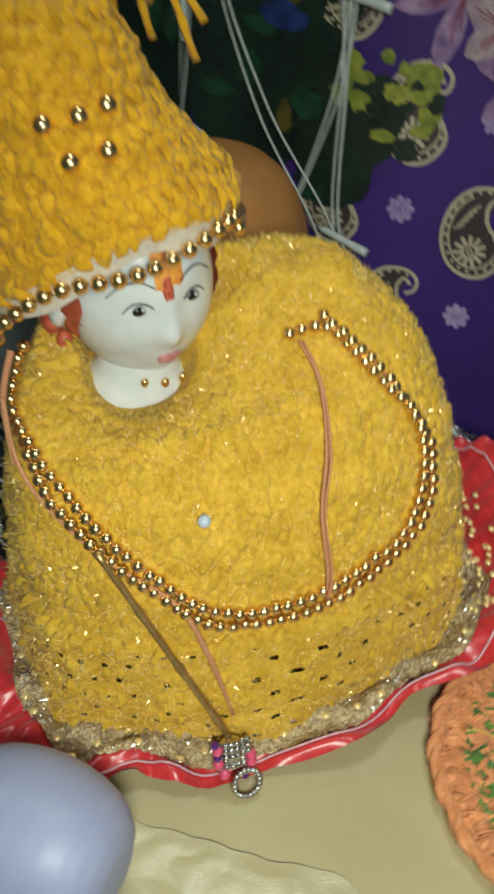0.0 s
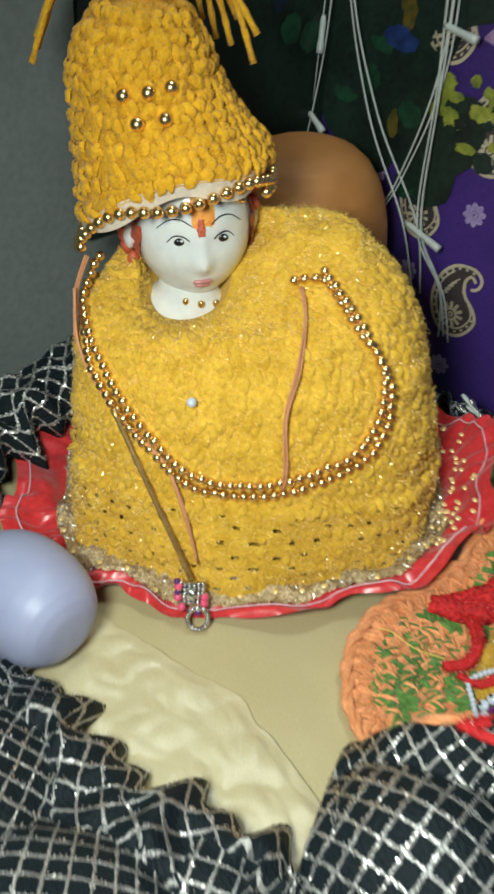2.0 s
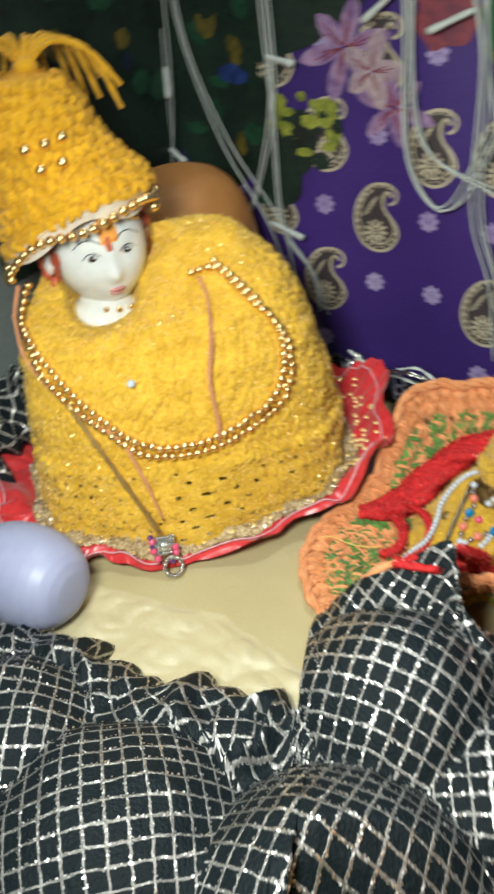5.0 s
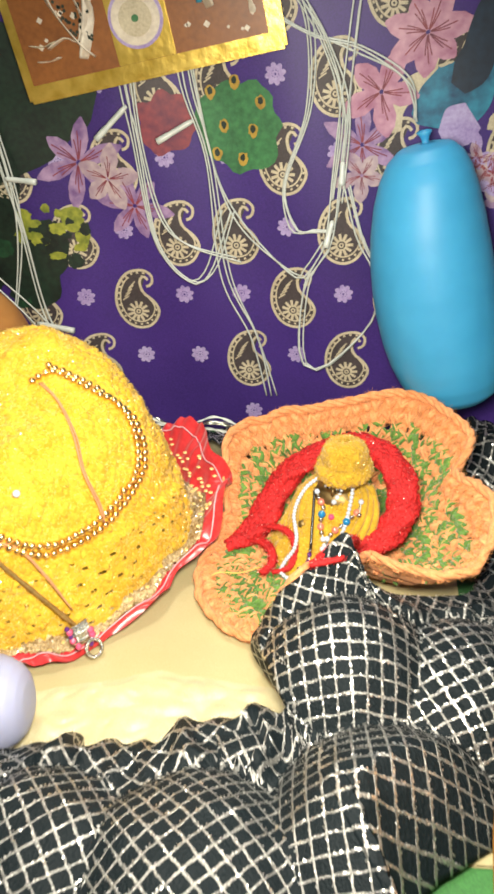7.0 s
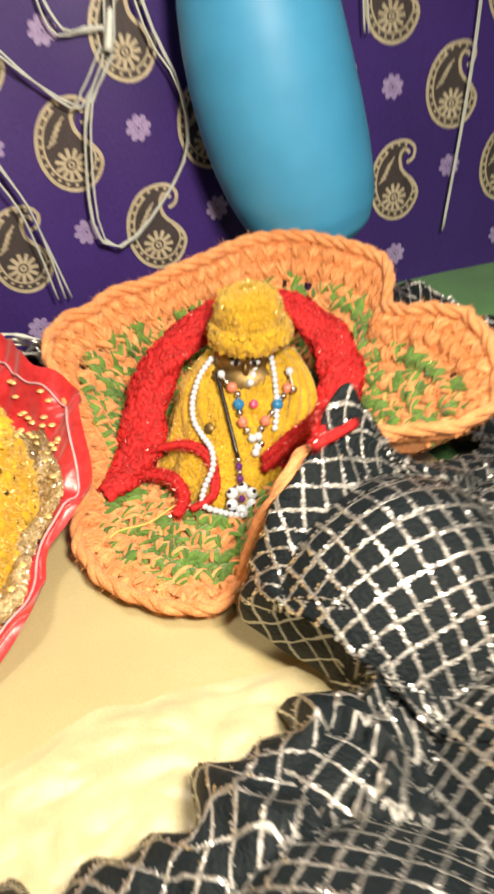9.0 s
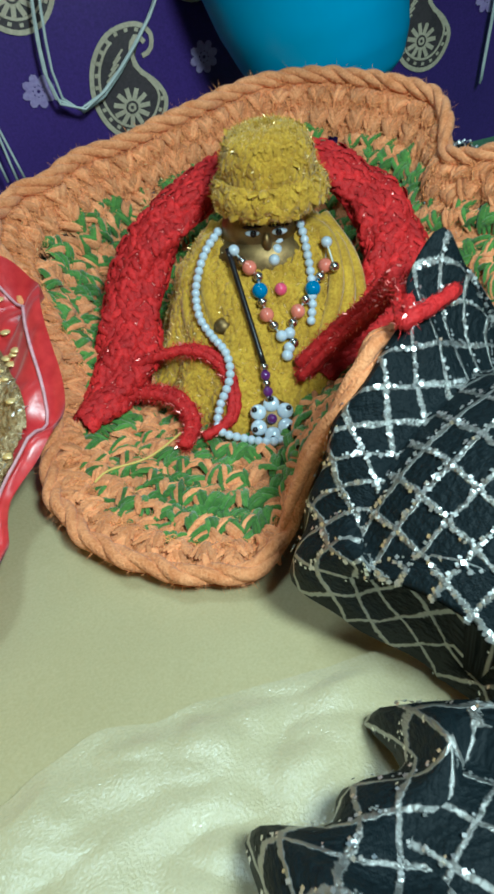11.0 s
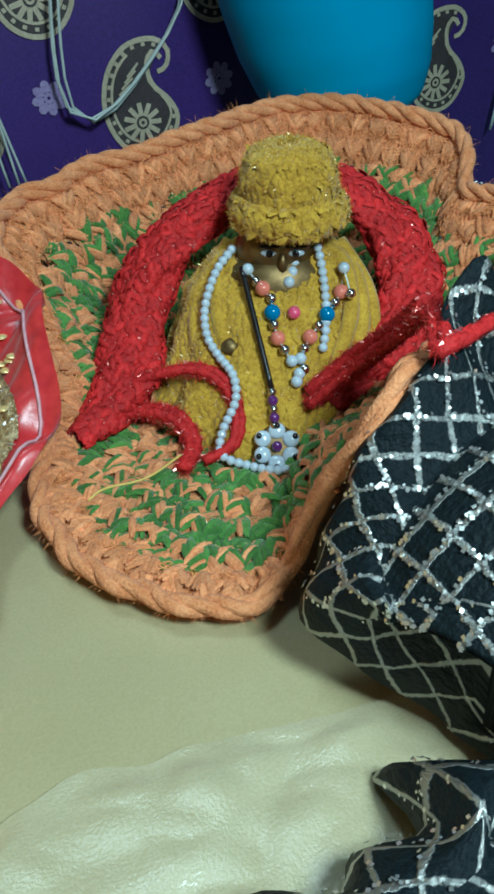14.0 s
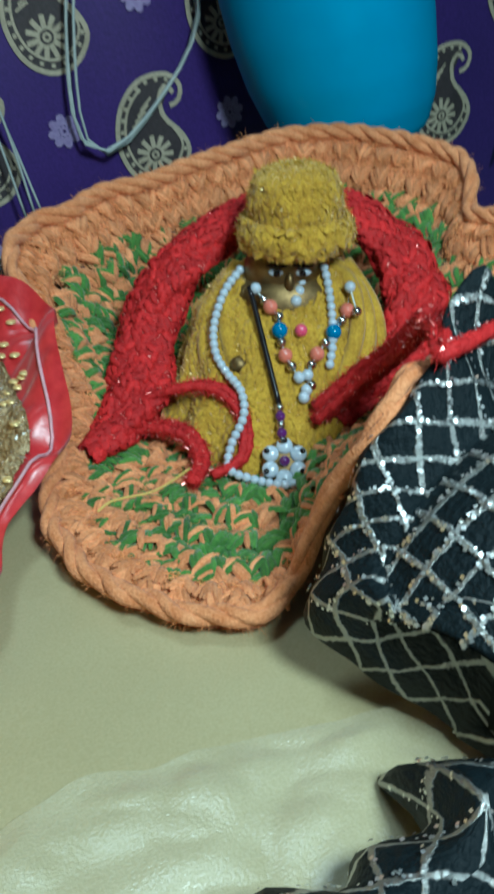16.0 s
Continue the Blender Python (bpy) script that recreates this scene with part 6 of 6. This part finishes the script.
# ---------- the gold packet pinned at the top of the cloth
def packet():
    tilt = math.atan2(0.027, 0.173)
    m = Matrix.Translation((0.0265, 0.188, 0.2755)) @ Matrix.Rotation(-tilt, 4, "Y")
    t = thing("gold_packet", "shiny gold foil packet with brown printed front", "packet", m)
    w, h = 0.0875, 0.115

    def plate(name, x0, x1, z0, z1, y0, y1, material, bev=0.0015):
        bm = bmesh.new()
        bmesh.ops.create_cube(bm, size=1.0, matrix=Matrix.Translation(((x0 + x1) / 2, (y0 + y1) / 2, (z0 + z1) / 2)) @ Matrix.Diagonal((x1 - x0, y1 - y0, z1 - z0, 1)))
        bmesh.ops.bevel(bm, geom=bm.edges[:], offset=bev, segments=2, affect="EDGES")
        part(name, bm, material, t, smooth=False)
    plate("foil_wrap", -w, w, 0, h, -0.003, 0.004, M_FOIL, 0.002)
    plate("printed_front", -w + 0.007, w - 0.010, 0.011, h - 0.008, -0.0042, -0.0028, M_CARD, 0.0004)
    plate("gold_band", -0.020, 0.018, 0.0112, h - 0.008, -0.0052, -0.0040, M_FOIL, 0.0004)
    for r, y, material in ((0.0175, -0.0058, M_PRINT_LILAC), (0.0155, -0.0064, M_PAPER), (0.0105, -0.0070, M_PRINT), (0.0022, -0.0076, M_GREEN_PRINT)):
        bm = bmesh.new()
        bmesh.ops.create_cone(bm, cap_ends=True, segments=32, radius1=r, radius2=r, depth=0.0010, matrix=Matrix.Translation((-0.002, y, 0.036)) @ Matrix.Rotation(math.pi / 2, 4, "X"))
        part("medallion", bm, material, t, smooth=False)
    rng = random.Random(15)
    bm = bmesh.new()
    for k in range(26):
        x = rng.uniform(-0.074, 0.070)
        if -0.024 < x < 0.022:
            continue
        z = rng.uniform(0.016, 0.05)
        s = rng.uniform(0.0010, 0.0024)
        vs = [bm.verts.new((x + s * math.cos(q), -0.0047, z + s * math.sin(q))) for q in (0, math.pi / 2, math.pi, 1.5 * math.pi)]
        bm.faces.new(vs[::-1])
    tagged(part("printed_specks", bm, M_PAPER, t, smooth=False), kind="stuff")
    for pts, r in (([(-0.062, 0.030), (-0.050, 0.034), (-0.042, 0.030), (-0.036, 0.040), (-0.040, 0.060), (-0.048, 0.075)], 0.0045), ([(-0.036, 0.032), (-0.030, 0.048), (-0.026, 0.070), (-0.028, 0.085)], 0.0050), ([(0.030, 0.046), (0.045, 0.042), (0.060, 0.046), (0.066, 0.060)], 0.0050), ([(0.040, 0.058), (0.042, 0.075), (0.046, 0.090)], 0.0060)):
        bm = bmesh.new()
        tube(bm, spline([(x, -0.0046, z) for x, z in pts], 24), lambda s: r * (1 - 0.5 * s) , 8, flat=0.12)
        part("printed_figure", bm, M_PAPER, t)
    # two printed skirts with dots and a teal stripe, little crates and a corner label
    for pts, r, material in (([(-0.058, 0.066), (-0.052, 0.048), (-0.042, 0.029), (-0.034, 0.020)], 0.0085, M_PAPER), ([(-0.034, 0.066), (-0.031, 0.049), (-0.034, 0.032), (-0.040, 0.020)], 0.0075, M_PAPER), ([(0.040, 0.068), (0.040, 0.050), (0.044, 0.032)], 0.0120, M_PAPER), ([(0.039, 0.068), (0.040, 0.052), (0.039, 0.036)], 0.0022, M_TEAL), ([(-0.074, 0.034), (-0.066, 0.032), (-0.056, 0.033)], 0.0050, M_PRINT), ([(-0.072, 0.024), (-0.064, 0.023), (-0.056, 0.024)], 0.0040, M_PAPER), ([(0.050, 0.048), (0.056, 0.040), (0.064, 0.044)], 0.0042, M_PRINT), ([(0.070, 0.024), (0.070, 0.036)], 0.0032, M_PAPER)):
        bm = bmesh.new()
        tube(bm, spline([(x, -0.0050, z) for x, z in pts], 24), lambda q: r * (0.75 + 0.25 * math.sin(q * 9)), 8, flat=0.10)
        part("printed_figure", bm, material, t)
    bm = bmesh.new()
    for k in range(46):
        side = -1 if k % 2 else 1
        q = rng.random()
        x, z = (-0.056 + 0.020 * q if side < 0 else -0.033 - 0.004 * q) + rng.uniform(-0.005, 0.005), 0.064 - 0.038 * q
        vs = [bm.verts.new((x + 0.0011 * math.cos(a), -0.0064, z + 0.0011 * math.sin(a))) for a in (j * math.pi / 3 for j in range(6))]
        bm.faces.new(vs[::-1])
    tagged(part("printed_dots", bm, M_LEAF_DARK, t, smooth=False), kind="stuff")
    return t


packet()

# ---------- strings of small lights hung before the cloth
def light_string(lines, bulbs, seed):
    t = thing("light_string", "white wired string of small unlit lights", "string light", Matrix.Identity(4), group="strings of lights on the cloth")
    rng = random.Random(seed)
    for pts, count in lines:
        for k in range(count):
            ox = rng.uniform(-0.0035, 0.0035)
            line = spline([(x + ox + rng.uniform(-0.002, 0.002), 0.199 - 0.0016 * k - rng.uniform(0, 0.003), z + rng.uniform(-0.002, 0.002)) for x, z in pts], 40)
            bm = bmesh.new()
            tube(bm, line, 0.00062, 5)
            part("wire", bm, M_WIRE, t)
    for (x0, z0), (x1, z1) in bulbs:
        a, b = Vector((x0, 0.194, z0)), Vector((x1, 0.190, z1))
        bm = bmesh.new()
        tube(bm, [a.lerp(b, k / 8) for k in range(9)], lambda s: 0.0012 if s < 0.1 else 0.0019 if s < 0.75 else 0.0023, 10)
        part("bulb", bm, M_WIRE, t)
    return t


light_string([([(-0.004, 0.330), (0.002, 0.265), (0.004, 0.239), (0.011, 0.166), (0.034, 0.134), (0.050, 0.140), (0.066, 0.185)], 3), ([(0.006, 0.320), (0.008, 0.230), (0.022, 0.170), (0.070, 0.150)], 2)], [((0.003, 0.258), (-0.020, 0.238))], 1)
light_string([([(0.038, 0.330), (0.043, 0.267), (0.055, 0.222), (0.061, 0.138), (0.079, 0.087), (0.090, 0.036)], 3), ([(0.045, 0.320), (0.058, 0.220), (0.075, 0.175), (0.112, 0.137), (0.122, 0.140), (0.136, 0.160)], 2)], [((0.047, 0.247), (0.022, 0.235))], 2)
light_string([([(0.110, 0.340), (0.125, 0.302), (0.123, 0.250), (0.106, 0.201), (0.112, 0.172), (0.126, 0.168), (0.140, 0.170)], 3), ([(0.160, 0.340), (0.154, 0.304), (0.144, 0.216), (0.136, 0.159), (0.121, 0.129), (0.115, 0.072), (0.133, 0.062), (0.168, 0.100), (0.170, 0.137), (0.159, 0.163), (0.150, 0.20)], 3), ([(0.118, 0.320), (0.135, 0.290), (0.148, 0.250), (0.142, 0.190)], 4), ([(0.100, 0.310), (0.130, 0.295), (0.160, 0.285), (0.190, 0.265), (0.197, 0.240)], 3)], [((0.140, 0.177), (0.135, 0.159)), ((0.147, 0.217), (0.146, 0.202))], 3)
light_string([([(-0.104, 0.320), (-0.092, 0.216), (-0.087, 0.176), (-0.079, 0.103), (-0.055, 0.070), (-0.045, 0.040)], 3), ([(-0.099, 0.300), (-0.086, 0.197), (-0.102, 0.126), (-0.112, 0.095)], 2)], [((-0.092, 0.213), (-0.068, 0.211)), ((-0.090, 0.102), (-0.060, 0.097))], 4)
light_string([([(-0.172, 0.320), (-0.165, 0.230), (-0.129, 0.157), (-0.088, 0.103), (-0.070, 0.060)], 2), ([(-0.180, 0.300), (-0.178, 0.190), (-0.180, 0.120)], 3)], [((-0.180, 0.143), (-0.163, 0.136)), ((-0.178, 0.200), (-0.174, 0.180))], 5)
light_string([([(0.283, 0.330), (0.275, 0.260), (0.274, 0.220), (0.280, 0.150)], 2), ([(0.352, 0.300), (0.350, 0.150), (0.335, 0.030)], 2)], [], 6)


def silver_trim():
    t = thing("silver_trim", "crumpled silver and white trim on the gauze edge", "trim", Matrix.Identity(4))
    rng = random.Random(19)
    for k in range(4):
        pts = [(0.004 + 0.022 * i + rng.uniform(-0.004, 0.004), 0.150 + rng.uniform(-0.004, 0.004), 0.036 - 0.006 * (i % 2) + rng.uniform(-0.003, 0.003) + 0.002 * k) for i in range(4)]
        bm = bmesh.new()
        tube(bm, spline(pts, 30), lambda s: 0.0016 + 0.0006 * math.sin(s * 40), 7, flat=0.5)
        part("strip", bm, M_SILVER if k % 2 else M_WIRE, t)
    return t


silver_trim()


def straw():
    bm = bmesh.new()
    tube(bm, spline([(0.0690, 0.0000, 0.0175), (0.0740, 0.0030, 0.0175), (0.0860, 0.0060, 0.0150), (0.0980, 0.0120, 0.0150)], 24), 0.00032, 6)
    return tagged(part("straw", bm, M_FIBRE), "thin golden straw lying on the crocheted mat", "straw")


straw()
